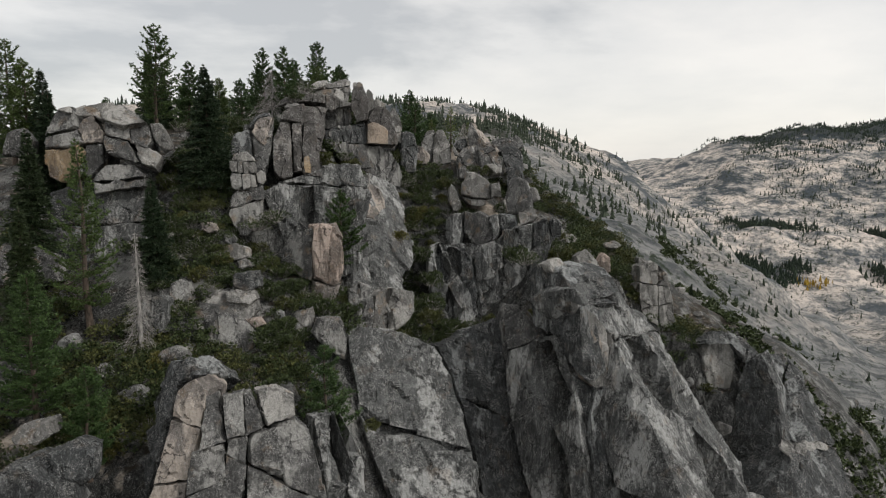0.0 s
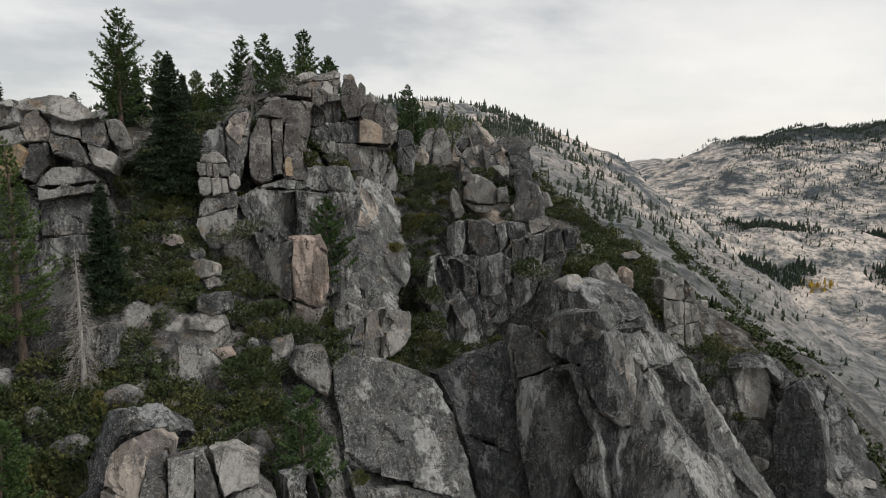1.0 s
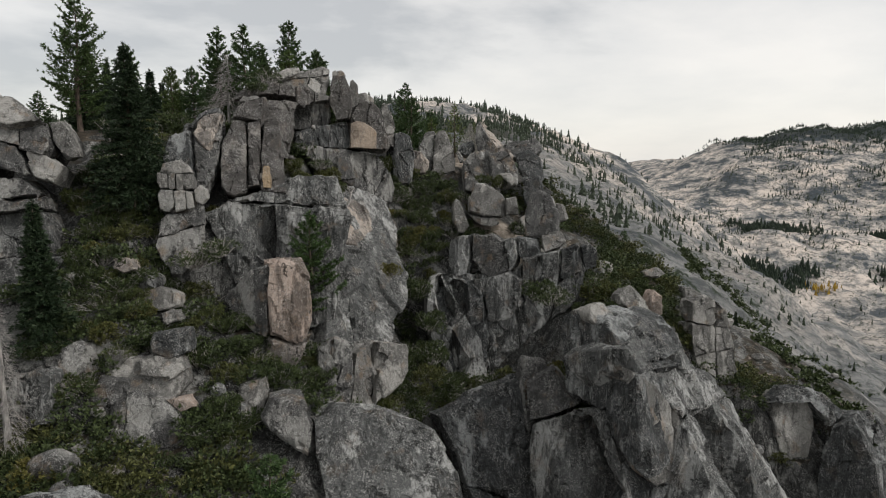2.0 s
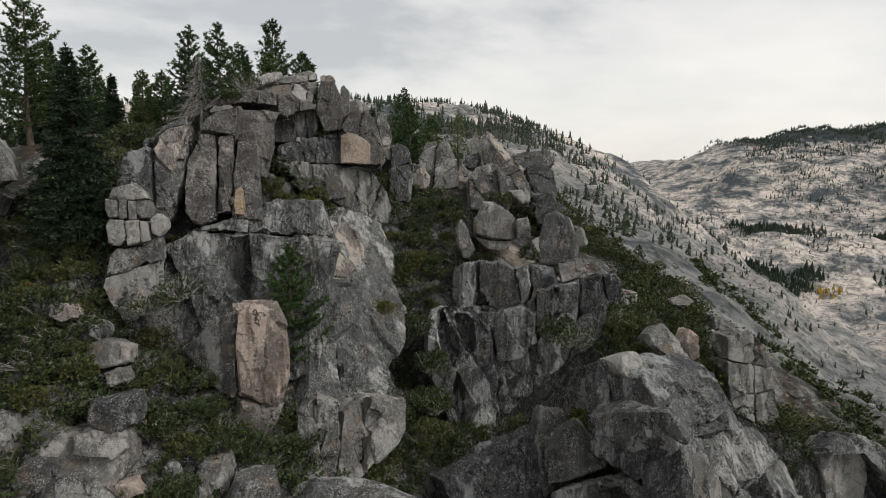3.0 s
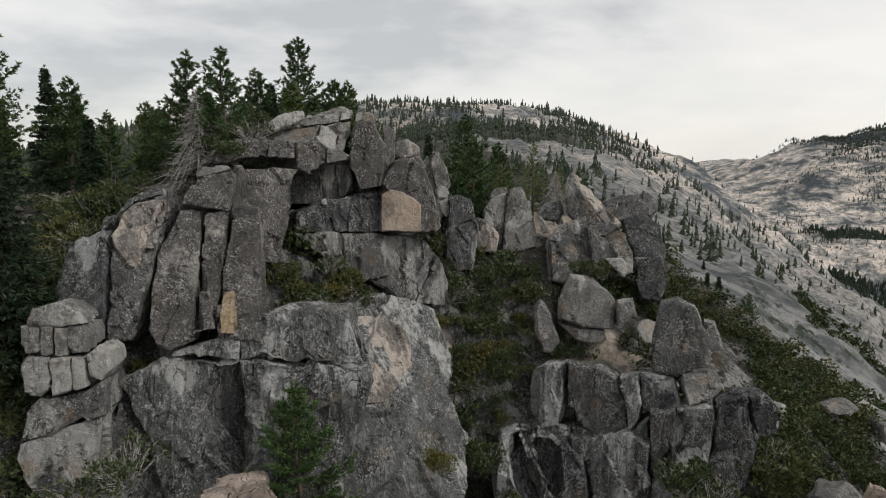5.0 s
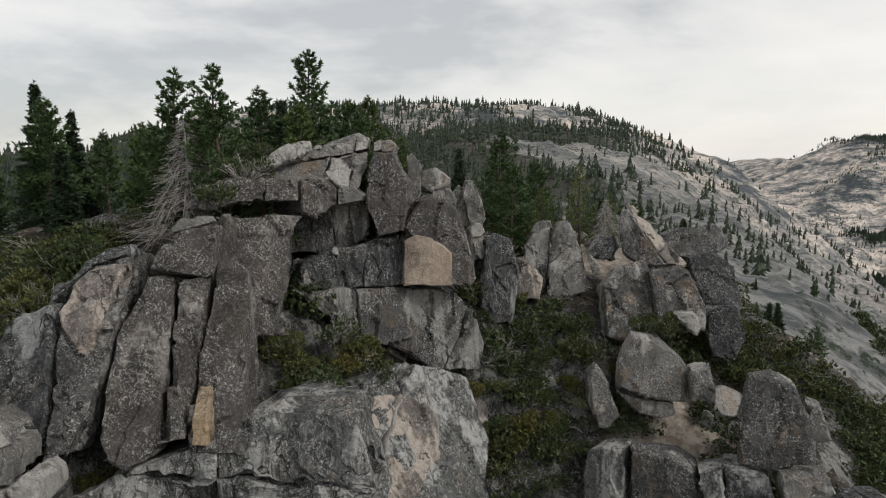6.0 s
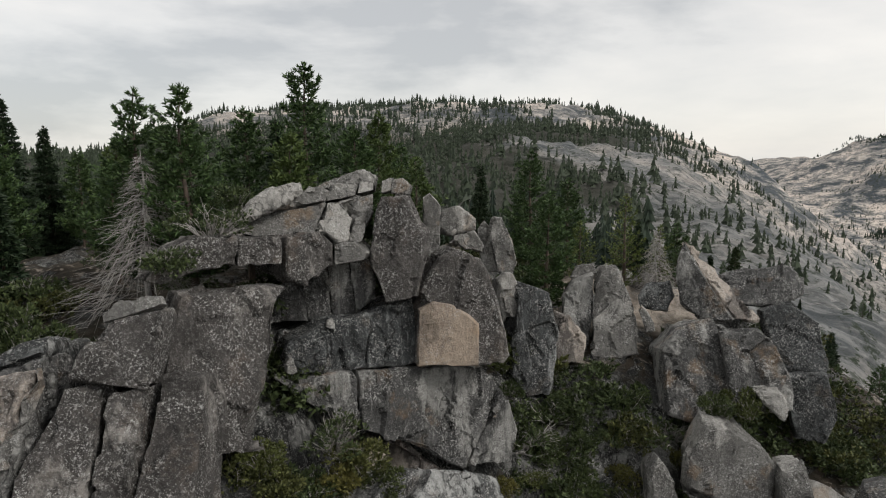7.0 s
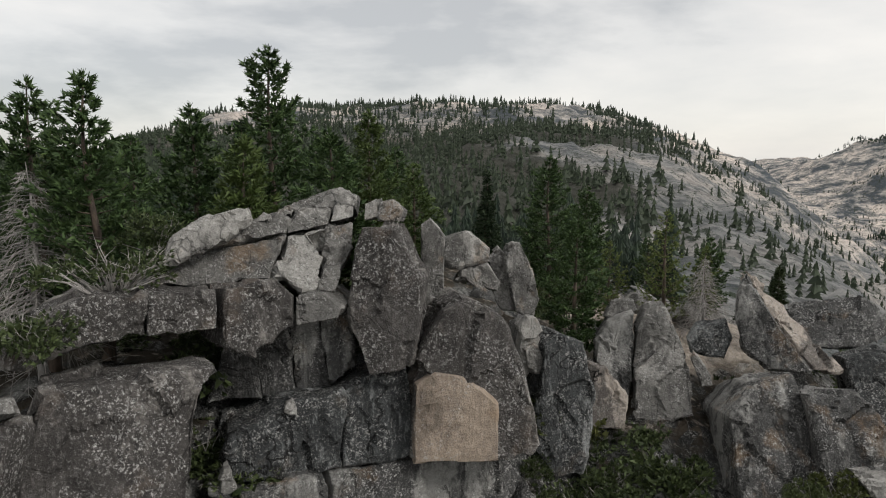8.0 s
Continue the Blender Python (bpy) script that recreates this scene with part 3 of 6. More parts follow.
rock("boulder", (-12.3, 122.9, 110.7), 10, 20, [(-1.5, -0.8), (-1.2, 0.9), (0.2, 1.3), (1.4, 0.2), (1.4, -0.6), (-0.3, -1.1)], 4, granite_pale,
     "round granite boulder on a small stack")
rock("boulder", (-11.4, 122.4, 109.3), 10, 20, [(-1.5, -0.3), (-1.0, 0.5), (0.4, 0.9), (1.1, -0.3), (1.0, -0.8)], 4, granite_pale,
     "granite boulder in a small stack")
rock("rock_column", (-10.6, 128.7, 108.0), 5, 15, [(-0.5, -1.2), (-0.9, 1.6), (-0.3, 2.2), (0.4, 1.4), (1.2, -2.0), (0.0, -2.0)], 4, granite_pale,
     "pointed pale granite pinnacle beside its twin", group="pointed pinnacles")
rock("rock_column", (-9.2, 127.8, 108.3), 10, 15, [(-0.5, -2.1), (-1.1, 0.9), (-0.9, 2.3), (-0.1, 2.4), (0.7, 0.4), (1.1, -1.4), (0.7, -2.4)], 4, granite_pale,
     "pointed pale granite pinnacle beside its twin", group="pointed pinnacles")
tan_block = rock("rock_block", (-10.7, 113.7, 106.2), 18, 10, [(-2.9, -3.0), (-2.8, 0.4), (-2.3, 1.5), (-1.3, 3.3), (-0.4, 3.8), (1.4, 2.8), (2.2, 0.6), (2.9, -2.7), (2.4, -3.4), (0.8, -3.2)], 8, granite_brown,
     "big rounded granite block with a tan broken face")
rock("broken_face", (-10.6, 113.4, 106.2), 18, 10, [(-2.8, -3.0), (-2.7, 0.3), (-1.8, 0.8), (-0.3, 0.5), (0.9, -0.7), (0.9, -3.2)], 1.0, granite_tan, "", res=0.3, rough=0.05, parent=tan_block)
rock("rock_block", (-16.8, 111.2, 104.7), 32, 15, [(-4.1, -1.2), (-3.6, 0.5), (-1.3, 1.4), (1.3, 1.6), (4.2, 2.5), (3.8, -1.6), (1.0, -1.5), (-1.2, -1.6)], 7, granite_dark,
     "dark water stained granite block above a joint", joints=[(1.4, 2.0, 0.8, -1.7)])
rock("rock_block", (-12.6, 113.1, 100.2), 40, 4, [(-8.9, 3.3), (-6.0, 3.2), (-0.6, 2.8), (3.8, 2.1), (4.7, 1.4), (5.9, -0.5), (6.5, -2.7), (6.0, -4.8), (2.1, -4.2), (-1.4, -2.0), (-4.7, -0.1), (-7.2, 1.7)], 8, granite,
     "broad granite block with an undercut lower edge", joints=[(-4.4, 3.8, -4.4, -3.7), (5.7, 0.8, 2.0, -5.1)])
rock("rock_slab", (-6.7, 122.9, 102.0), 22, 12, [(-1.8, -2.5), (-1.5, -0.6), (-0.9, 3.5), (0.0, 4.1), (1.4, 3.4), (2.1, 0.5), (1.4, -4.2), (-0.7, -4.2)], 5, granite_dark,
     "leaning dark granite wedge with pale streaks")
rock("boulder", (-8.6, 123.6, 105.1), 20, 10, [(-0.6, 0.2), (-0.4, 1.3), (0.5, 1.4), (0.8, 0.4), (0.2, -1.2), (-0.4, -2.1)], 3, granite_pale,
     "small granite boulder jammed beside a wedge")
rock("rock_buttress", (-18.5, 93.5, 93.1), 8, 18, [(-8.1, 2.5), (-5.8, 4.1), (-3.8, 4.6), (-0.3, 6.0), (2.1, 7.2), (6.3, 6.8), (7.9, 2.2), (6.3, -4.2), (5.9, -9.5), (-0.5, -11.4), (-4.1, -6.9), (-5.9, -1.5)], 9, granite_streaked,
     "streaked grey granite wall below the columns", res=0.34, ribs=1.0, joints=[(-0.6, 6.4, -0.5, -11.4), (-4.0, 4.0, 7.9, 3.2)])
rock("rock_buttress", (-9.5, 103.4, 89.1), 58, 35, [(-4.5, 5.3), (-0.4, 10.6), (3.0, 11.2), (9.4, 8.3), (8.4, 3.9), (6.0, 0.2), (5.6, -3.1), (2.5, -6.5), (-1.8, -8.8), (-5.5, -11.8), (-14.2, -8.9), (-8.5, -0.4)], 10, granite_streaked,
     "smooth rounded granite buttress with white streaks", res=0.34, ribs=0.5, joints=[(9.9, 9.5, 6.3, -2.8), (-4.5, 5.3, 1.2, 8.5), (-6.6, 1.3, -8.3, -12.0)])
rock("rock_block", (-11.4, 113.2, 93.5), 45, 25, [(-5.4, 5.8), (-2.4, 5.2), (0.6, 2.5), (4.9, 1.2), (5.7, -1.3), (4.8, -4.4), (2.6, -6.7), (-5.0, -4.1), (-5.9, 1.8)], 6, granite_rosy,
     "pale fractured granite block under an undercut", res=0.27, ribs=0.3, joints=[(0.7, 2.8, -2.2, -5.1), (-2.4, 5.2, -3.8, -4.5)])
rock("standing_stone", (-0.3, 128.8, 103.1), 0, 22, [(-1.8, -3.9), (-1.5, 2.2), (-0.9, 3.4), (0.1, 3.6), (0.7, 2.6), (1.8, -0.3), (1.9, -3.5), (-0.4, -4.1)], 3, granite_pale,
     "pale upright granite stone")
rock("boulder", (-3.0, 129.5, 103.0), 0, 20, [(-1.2, -3.5), (-1.5, 0.9), (-0.4, 2.6), (1.2, 3.1), (1.1, 0.5), (0.8, -3.6)], 3, granite,
     "grey granite boulder beside an upright stone")
rock("boulder", (-2.6, 131.2, 105.8), 0, 30, [(-1.2, -0.6), (-0.6, 0.5), (0.7, 0.7), (1.1, -0.1), (-0.0, -0.5)], 3, granite_pale,
     "flat granite stone on a boulder")
rock("boulder", (2.4, 129.6, 102.2), -10, 30, [(-0.8, 0.8), (-0.5, 1.4), (0.6, -0.2), (0.7, -0.9), (0.0, -1.1)], 1.5, granite_pale,
     "thin granite flake leaning beside an upright stone")
rock("boulder", (3.4, 132.1, 103.6), -10, 20, [(-1.2, -1.1), (-1.5, -0.1), (-0.8, 0.9), (1.1, 1.4), (1.5, 0.1), (1.0, -1.3)], 3, granite_dark,
     "dark granite boulder behind a gap")
rock("rock_block", (13.8, 137.6, 103.8), -5, 35, [(-3.3, -1.2), (-3.3, 1.0), (-1.2, 1.6), (1.8, 2.2), (3.4, 1.0), (3.3, -0.6), (1.2, -1.9), (-1.9, -2.0)], 5, granite,
     "layered grey granite block on the ridge")
rock("rock_block", (14.3, 130.4, 100.6), -10, 30, [(-2.7, 2.5), (-0.1, 3.2), (1.5, 1.7), (2.1, -1.9), (1.8, -2.6), (-0.6, -2.3), (-2.0, -0.6)], 6, granite_dark,
     "dark granite block below a layered block")
rock("rock_block", (5.6, 124.2, 99.9), 5, 30, [(-2.8, -3.2), (-2.6, 1.4), (-1.2, 3.4), (1.1, 3.7), (1.6, 2.2), (2.4, -0.4), (2.0, -3.2), (-0.6, -3.9)], 6, granite,
     "grey granite block below a tilted slab")
rock("rock_block", (9.1, 123.3, 100.4), 0, 30, [(-1.7, -2.4), (-2.0, 1.2), (-2.2, 2.6), (0.2, 2.9), (1.4, 1.8), (2.2, -0.5), (2.1, -2.7), (0.1, -3.0)], 6, granite,
     "grey granite block with a jointed side")
rock("rock_block", (14.1, 126.0, 96.6), -15, 25, [(-1.8, 2.4), (0.8, 2.7), (1.5, -0.5), (0.7, -2.4), (-1.2, -2.2)], 6, granite_dark,
     "dark granite block on the shoulder of the ridge")
rock("boulder", (9.5, 120.7, 98.9), -5, 20, [(-1.3, 0.8), (0.4, 0.9), (1.0, -0.4), (0.6, -1.1), (-0.6, -0.1)], 3, granite_pale,
     "pale granite boulder among shrubs")
rock("boulder", (6.3, 117.7, 95.3), -5, 20, [(-3.1, -1.4), (-2.9, 0.6), (-1.9, 3.2), (0.4, 2.9), (2.1, 1.3), (2.9, -0.4), (2.7, -2.0), (1.0, -2.2), (-1.1, -2.0)], 5, granite_pale,
     "large pale granite boulder with a pale scar")
rock("boulder", (5.9, 117.4, 92.7), -5, 10, [(-2.7, 1.0), (-0.7, 0.6), (1.8, 0.4), (2.0, -0.5), (0.8, -0.9), (-1.1, -0.6)], 4, granite_pale,
     "flat granite stone under a large boulder")
rock("boulder", (2.1, 117.0, 93.2), 5, 12, [(-1.0, -0.3), (-1.0, 2.0), (-0.4, 2.8), (0.6, 1.4), (1.4, -1.4), (0.6, -2.3), (-0.3, -2.2)], 3, granite_pale,
     "upright pale granite boulder")
rock("boulder", (9.8, 116.5, 94.7), -5, 12, [(-1.0, -1.1), (-1.0, 1.4), (0.5, 1.8), (0.8, 0.1), (0.9, -1.1), (-0.3, -1.0)], 3, granite_pale,
     "small pale granite boulder beside a larger one")
rock("boulder", (13.1, 111.2, 94.1), -15, 12, [(-2.1, -3.1), (-2.2, -0.1), (-1.6, 2.9), (-0.3, 3.5), (1.2, 2.8), (2.6, -0.0), (2.5, -2.7), (-0.0, -3.3)], 5, granite,
     "rounded dark granite boulder on a ledge")
rock("boulder", (15.7, 111.1, 94.4), -20, 15, [(-0.4, -1.6), (-0.7, 1.4), (0.2, 1.2), (0.9, -0.9)], 3, granite_pale,
     "pale granite boulder behind a dark one")
rock("rock_buttress", (8.2, 109.2, 82.9), -18, 18, [(-11.5, 0.3), (-10.0, 2.8), (-4.8, 2.9), (0.7, 3.6), (2.1, 4.9), (7.1, 6.5), (9.5, 7.3), (10.6, 4.4), (9.8, 0.3), (4.3, -4.6), (-1.4, -10.7), (-6.8, -11.8), (-9.7, -6.0)], 7, granite_streaked,
     "streaked granite wall of a ledge", res=0.34, ribs=1.0, joints=[(-4.8, 2.9, -0.9, -10.6), (2.7, 4.4, 2.4, -6.9), (7.3, 7.0, 6.4, -2.2)])
rock("rock_buttress", (0.7, 107.3, 79.6), 10, 20, [(-3.1, 3.6), (-2.4, 6.6), (-0.8, 7.1), (1.1, 2.3), (4.1, -1.9), (4.6, -8.3), (-0.6, -8.0), (-2.9, -1.5)], 5, granite_streaked,
     "dark granite wall with white streaks in a gully", res=0.34, ribs=1.0, joints=[(-0.8, 7.1, 1.0, -8.1)])
rock("boulder", (16.7, 89.6, 84.9), 20, 45, [(-1.5, -0.0), (-1.7, 1.8), (0.7, 2.0), (1.8, -0.3), (1.2, -2.4), (-0.5, -1.1)], 3, granite_pale,
     "white topped granite boulder on a pillar")
rock("rock_buttress", (-10.6, 64.0, 67.1), 35, 25, [(-2.1, 6.3), (0.8, 6.3), (2.5, 1.6), (2.9, -8.0), (-2.0, -6.4), (-2.1, 0.4)], 6, granite_streaked,
     "steep granite side wall of a slab", res=0.34, ribs=0.9, joints=[(0.8, 6.3, 0.4, -7.2)])
rock("boulder", (-26.5, 78.0, 82.4), 10, 35, [(-3.9, 0.5), (-2.9, 1.9), (-1.1, 2.1), (2.0, 1.9), (3.2, 0.4), (3.5, -0.8), (2.2, -2.5), (-0.7, -2.4), (-2.4, -1.1)], 4, granite_pale,
     "flat topped pale granite boulder on the slope")
rock("boulder", (-26.1, 75.8, 79.0), 10, 20, [(-2.8, -1.1), (-3.0, 1.7), (-1.2, 2.8), (1.8, 2.1), (3.2, -0.4), (2.5, -2.4), (-0.5, -2.7)], 4, granite,
     "rounded granite boulder on the slope")
rock("boulder", (-18.2, 80.0, 79.6), 10, 25, [(-1.9, -0.7), (-0.9, 1.1), (1.5, 2.0), (1.8, 0.5), (1.0, -1.4), (-1.4, -1.4)], 3, granite_pale,
     "pale slanting granite boulder on the slope")
rock("boulder", (-13.9, 76.9, 78.5), 15, 15, [(-2.5, 0.6), (-1.7, 2.3), (1.4, 2.3), (2.0, -0.4), (1.5, -3.2), (-0.8, -1.6)], 4, granite,
     "dark granite boulder at the edge of the slope")
rock("boulder", (-32.6, 77.7, 83.8), 10, 20, [(-1.5, -0.3), (-1.1, 1.6), (0.9, 1.4), (1.6, -0.8), (0.0, -1.8)], 3, granite,
     "grey granite boulder on the slope")
rock("boulder", (-34.8, 74.1, 81.8), 10, 15, [(-2.1, -1.3), (-1.5, 1.3), (0.4, 2.3), (2.0, -0.2), (1.3, -2.1)], 3, granite,
     "grey granite boulder on the slope")
rock("rock_block", (-10.8, 86.3, 79.5), 25, 15, [(-2.2, -2.6), (-1.2, 3.3), (1.5, 3.1), (1.2, -0.5), (0.7, -3.2)], 4, granite,
     "small granite block below a buttress")
rock("rock_block", (-7.0, 90.5, 78.4), 40, 15, [(-4.4, -2.8), (-2.8, 2.8), (-0.2, 3.7), (4.1, 2.4), (3.6, -0.5), (1.9, -2.1), (-2.2, -3.5)], 5, granite_pale,
     "fractured granite block below a buttress", ribs=0.4, joints=[(0.5, 4.0, -1.7, -4.1)])
rock("boulder", (-27.7, 83.8, 88.1), 5, 25, [(-1.7, -0.5), (-1.6, 0.8), (-0.2, 1.3), (1.7, 0.5), (1.8, -0.8), (-0.1, -1.2)], 3, granite_pale,
     "pale granite boulder among shrubs")
rock("boulder", (-51.5, 76.8, 87.5), 10, 20, [(-3.6, -2.0), (-3.4, 2.9), (-0.2, 3.2), (3.1, 1.0), (3.9, -2.2), (0.2, -2.8)], 6, granite,
     "granite boulder among pines")
rock("boulder", (-57.4, 86.5, 102.6), 10, 10, [(-1.9, -1.8), (-1.2, 1.3), (0.5, 2.1), (1.5, 0.5), (1.2, -2.1)], 4, granite,
     "granite boulder beside an outcrop")
rock("rock_block", (-20.2, 95.4, 99.6), 14, 37, [(-0.5, -0.1), (-0.4, 1.5), (0.3, 1.6), (0.5, -0.1), (0.5, -1.5), (-0.4, -1.4)], 1.6, granite_orange,
     "orange stained granite scar at the foot of a column")
rock("rock_block", (-12.1, 105.3, 94.0), 58, 35, [(-2.6, 0.9), (-0.4, 3.6), (2.2, 3.4), (4.3, 0.6), (2.8, -2.0), (-1.7, -3.7), (-4.5, -2.9)], 2.5, granite_rosy,
     "rosy fresh granite scar on a buttress", ribs=0.6)
rock("boulder", (-17.8, 110.6, 106.0), 25, 20, [(-0.3, -0.2), (-0.2, 0.2), (0.1, 0.3), (0.2, 0.0), (0.2, -0.3)], 0.7, granite_pale,
     "small pale stone lying on a granite shelf")
rock("boulder", (-18.7, 107.0, 104.4), 30, 15, [(-0.3, -0.1), (-0.2, 0.3), (0.2, 0.2), (0.3, -0.1), (0.0, -0.2)], 0.8, granite_pale,
     "pale stone at the foot of a small stack", group="little stack of stones")
rock("boulder", (-18.8, 107.1, 104.8), 30, 15, [(-0.3, -0.1), (-0.1, 0.2), (0.2, 0.1), (0.2, -0.2)], 0.8, granite_pale,
     "pale stone in a small stack", group="little stack of stones")
rock("boulder", (-18.8, 107.1, 105.0), 30, 15, [(-0.1, -0.1), (-0.1, 0.1), (0.1, 0.1), (0.1, -0.1)], 0.8, granite_pale,
     "small stone on top of a stack", group="little stack of stones")
rock("rock_block", (-3.9, 126.2, 101.3), 5, 25, [(-1.4, -1.9), (-1.1, 2.2), (0.1, 1.7), (1.3, 0.1), (1.1, -2.0)], 2, granite_rosy,
     "pale weathered scar of crumbling granite beside a wedge")
rock("rock_block", (1.9, 112.6, 88.2), -20, 14, [(-1.6, -0.9), (-0.7, -3.5), (1.3, -2.6), (1.5, -0.5), (1.4, 3.0), (-0.4, 2.7), (-1.6, 1.9)], 4, granite_streaked,
     "jointed granite block in a ledge", group="jointed blocks of the ledge")
rock("rock_block", (6.1, 111.1, 88.2), -18, 12, [(-2.5, -0.6), (-1.8, -0.9), (-1.1, -2.4), (0.7, -2.9), (2.9, -1.8), (2.4, 0.2), (1.7, 2.3), (0.2, 3.1), (-2.7, 3.0)], 4, granite,
     "lichen spotted granite block in a ledge", group="jointed blocks of the ledge")
rock("rock_block", (8.9, 109.8, 88.8), -20, 12, [(-0.5, -0.2), (0.0, -2.3), (0.6, -1.7), (0.8, -0.1), (0.3, 2.3), (-1.2, 2.0)], 4, granite_streaked,
     "narrow granite block in a ledge", group="jointed blocks of the ledge")
rock("rock_block", (11.1, 109.9, 89.6), -12, 12, [(-1.3, -0.5), (-0.6, -1.6), (2.0, -0.8), (1.4, 1.4), (-1.5, 1.5)], 4, granite_dark,
     "dark granite block in a ledge", group="jointed blocks of the ledge")
rock("rock_block", (14.4, 108.9, 90.9), -10, 35, [(-1.4, -0.4), (-1.0, -1.9), (1.0, -1.2), (1.9, -0.2), (1.2, 1.6), (-0.2, 1.3), (-1.5, 0.8)], 4, granite_pale,
     "granite block with a pale top in a ledge", group="jointed blocks of the ledge")
rock("rock_block", (7.1, 109.1, 83.6), -15, 8, [(-3.3, 0.3), (-1.9, -0.2), (-0.9, -4.4), (2.2, -3.4), (3.1, -0.5), (3.2, 1.8), (1.6, 2.8), (-0.8, 1.9), (-3.6, 1.8)], 4, granite_streaked,
     "streaked pale granite block below a ledge", group="jointed blocks of the ledge", ribs=0.8)
rock("rock_block", (12.8, 108.2, 86.0), -15, -5, [(-2.3, -3.2), (-1.0, -4.9), (0.9, -2.2), (2.3, 0.9), (2.4, 3.6), (0.1, 3.1), (-2.5, 2.3)], 4, granite_streaked,
     "tan streaked granite block below a ledge", group="jointed blocks of the ledge", ribs=0.8, joints=[(-0.4, 3.2, -1.4, -5.4)])
rock("rock_block", (16.6, 107.5, 87.2), -10, 6, [(-1.1, -1.1), (-0.5, -2.7), (1.8, -2.1), (1.0, 3.4), (-1.2, 2.4)], 4, granite_dark,
     "dark granite block at the end of a ledge", group="jointed blocks of the ledge", ribs=0.6)
rock("rock_block", (19.3, 107.8, 88.9), -8, 12, [(-0.7, -2.0), (0.9, -1.4), (1.0, 0.6), (0.1, 1.5), (-1.3, 1.3)], 4, granite_dark,
     "rounded dark granite block at the end of a ledge", group="jointed blocks of the ledge")
rock("rock_buttress", (2.3, 108.3, 79.8), -8, 14, [(-3.5, -0.6), (-1.5, -7.6), (3.0, -7.1), (3.7, -3.0), (2.7, 3.9), (1.2, 5.5), (-1.7, 5.9), (-4.2, 3.4)], 5, granite_dark,
     "dark granite wall with white runs in a gully", res=0.3, ribs=1, joints=[(-1.7, 5.9, -0.1, -7.5)])
rock("boulder", (-27.9, 89.5, 100.7), 12, 18, [(-0.9, -0.6), (0.4, -0.7), (1.6, -0.5), (1.3, 0.1), (0.4, 0.9), (-0.3, 0.7), (-1.2, 0.4), (-1.4, -0.4)], 3, granite_pale,
     "rounded pale granite knob on top of a stack", group="knobs of the weathered stack")
rock("boulder", (-29.2, 89.1, 99.3), 12, 10, [(-0.5, -0.1), (-0.2, -0.8), (0.6, -0.7), (0.5, 0.8), (-0.4, 0.8)], 3, granite_pale,
     "blocky granite knob in a weathered stack", group="knobs of the weathered stack")
rock("boulder", (-28.2, 89.1, 99.3), 12, 10, [(-0.3, -0.8), (0.3, -0.8), (0.3, 0.8), (-0.3, 0.8)], 3, granite_pale,
     "narrow granite knob in a weathered stack", group="knobs of the weathered stack")
rock("boulder", (-27.5, 89.3, 99.2), 12, 10, [(-0.3, -0.8), (0.3, -0.8), (0.3, 0.8), (-0.3, 0.8)], 3, granite_pale,
     "narrow granite knob in a weathered stack", group="knobs of the weathered stack")
rock("boulder", (-26.7, 89.7, 99.3), 12, 10, [(-0.5, -0.9), (0.4, -0.8), (0.5, 0.1), (0.2, 0.8), (-0.6, 0.8)], 3, granite_pale,
     "blocky granite knob in a weathered stack", group="knobs of the weathered stack")
rock("boulder", (-28.8, 88.7, 97.3), 12, 10, [(-0.7, 0.2), (-0.5, -0.9), (0.3, -1.1), (0.8, -0.6), (0.7, 1.1), (-0.6, 1.2)], 3, granite,
     "blocky granite knob in a weathered stack", group="knobs of the weathered stack")
rock("boulder", (-27.4, 88.9, 97.3), 12, 10, [(-0.4, -1.1), (0.5, -0.9), (0.5, 1.0), (-0.6, 1.0)], 3, granite_pale,
     "blocky granite knob in a weathered stack", group="knobs of the weathered stack")
rock("boulder", (-26.5, 89.2, 97.4), 12, 10, [(-0.3, -1.0), (0.4, -0.8), (0.2, 0.8), (-0.4, 0.9)], 3, granite_pale,
     "narrow granite knob in a weathered stack", group="knobs of the weathered stack")
rock("boulder", (-25.5, 89.6, 97.9), 12, 10, [(-0.5, -0.7), (0.1, -1.0), (0.6, -0.4), (0.5, 0.6), (-0.1, 1.0), (-0.6, 0.5)], 3, granite_pale,
     "round granite knob leaning on a stack", group="knobs of the weathered stack")
rock("rock_slab", (-27.1, 96.9, 104.8), 14, 33, [(-1.1, -1.1), (-0.6, -1.9), (0.2, -2.7), (0.7, -1.5), (1.1, 0.1), (1.4, 2.0), (1.4, 2.6), (-0.3, 2.1), (-1.2, 1.0), (-1.5, -0.3)], 0.8, granite_rosy,
     "pale clean granite flake on a dark column")
rock("rock_slab", (-26.1, 97.5, 105.1), 14, 33, [(-0.3, -0.5), (-0.7, -1.7), (0.1, -1.7), (0.6, 1.7), (0.4, 2.2)], 0.8, granite_pale,
     "pale granite sliver split from a flake")
rock("rock_slab", (-28.1, 99.1, 106.7), 14, 55, [(-0.9, -1.5), (-0.2, -0.1), (1.4, 0.8), (1.5, 1.6), (0.4, 1.4), (-0.8, 0.3), (-1.3, -2.2)], 1.5, granite_dark,
     "thin dark granite slab capping a column")
rock("boulder", (-8.6, 123.5, 106.2), 15, 10, [(-0.5, -0.6), (0.4, -0.7), (0.8, -0.2), (0.4, 0.7), (-0.2, 0.7), (-0.8, 0.2)], 1.5, granite_pale,
     "small granite boulder jammed in a cleft")
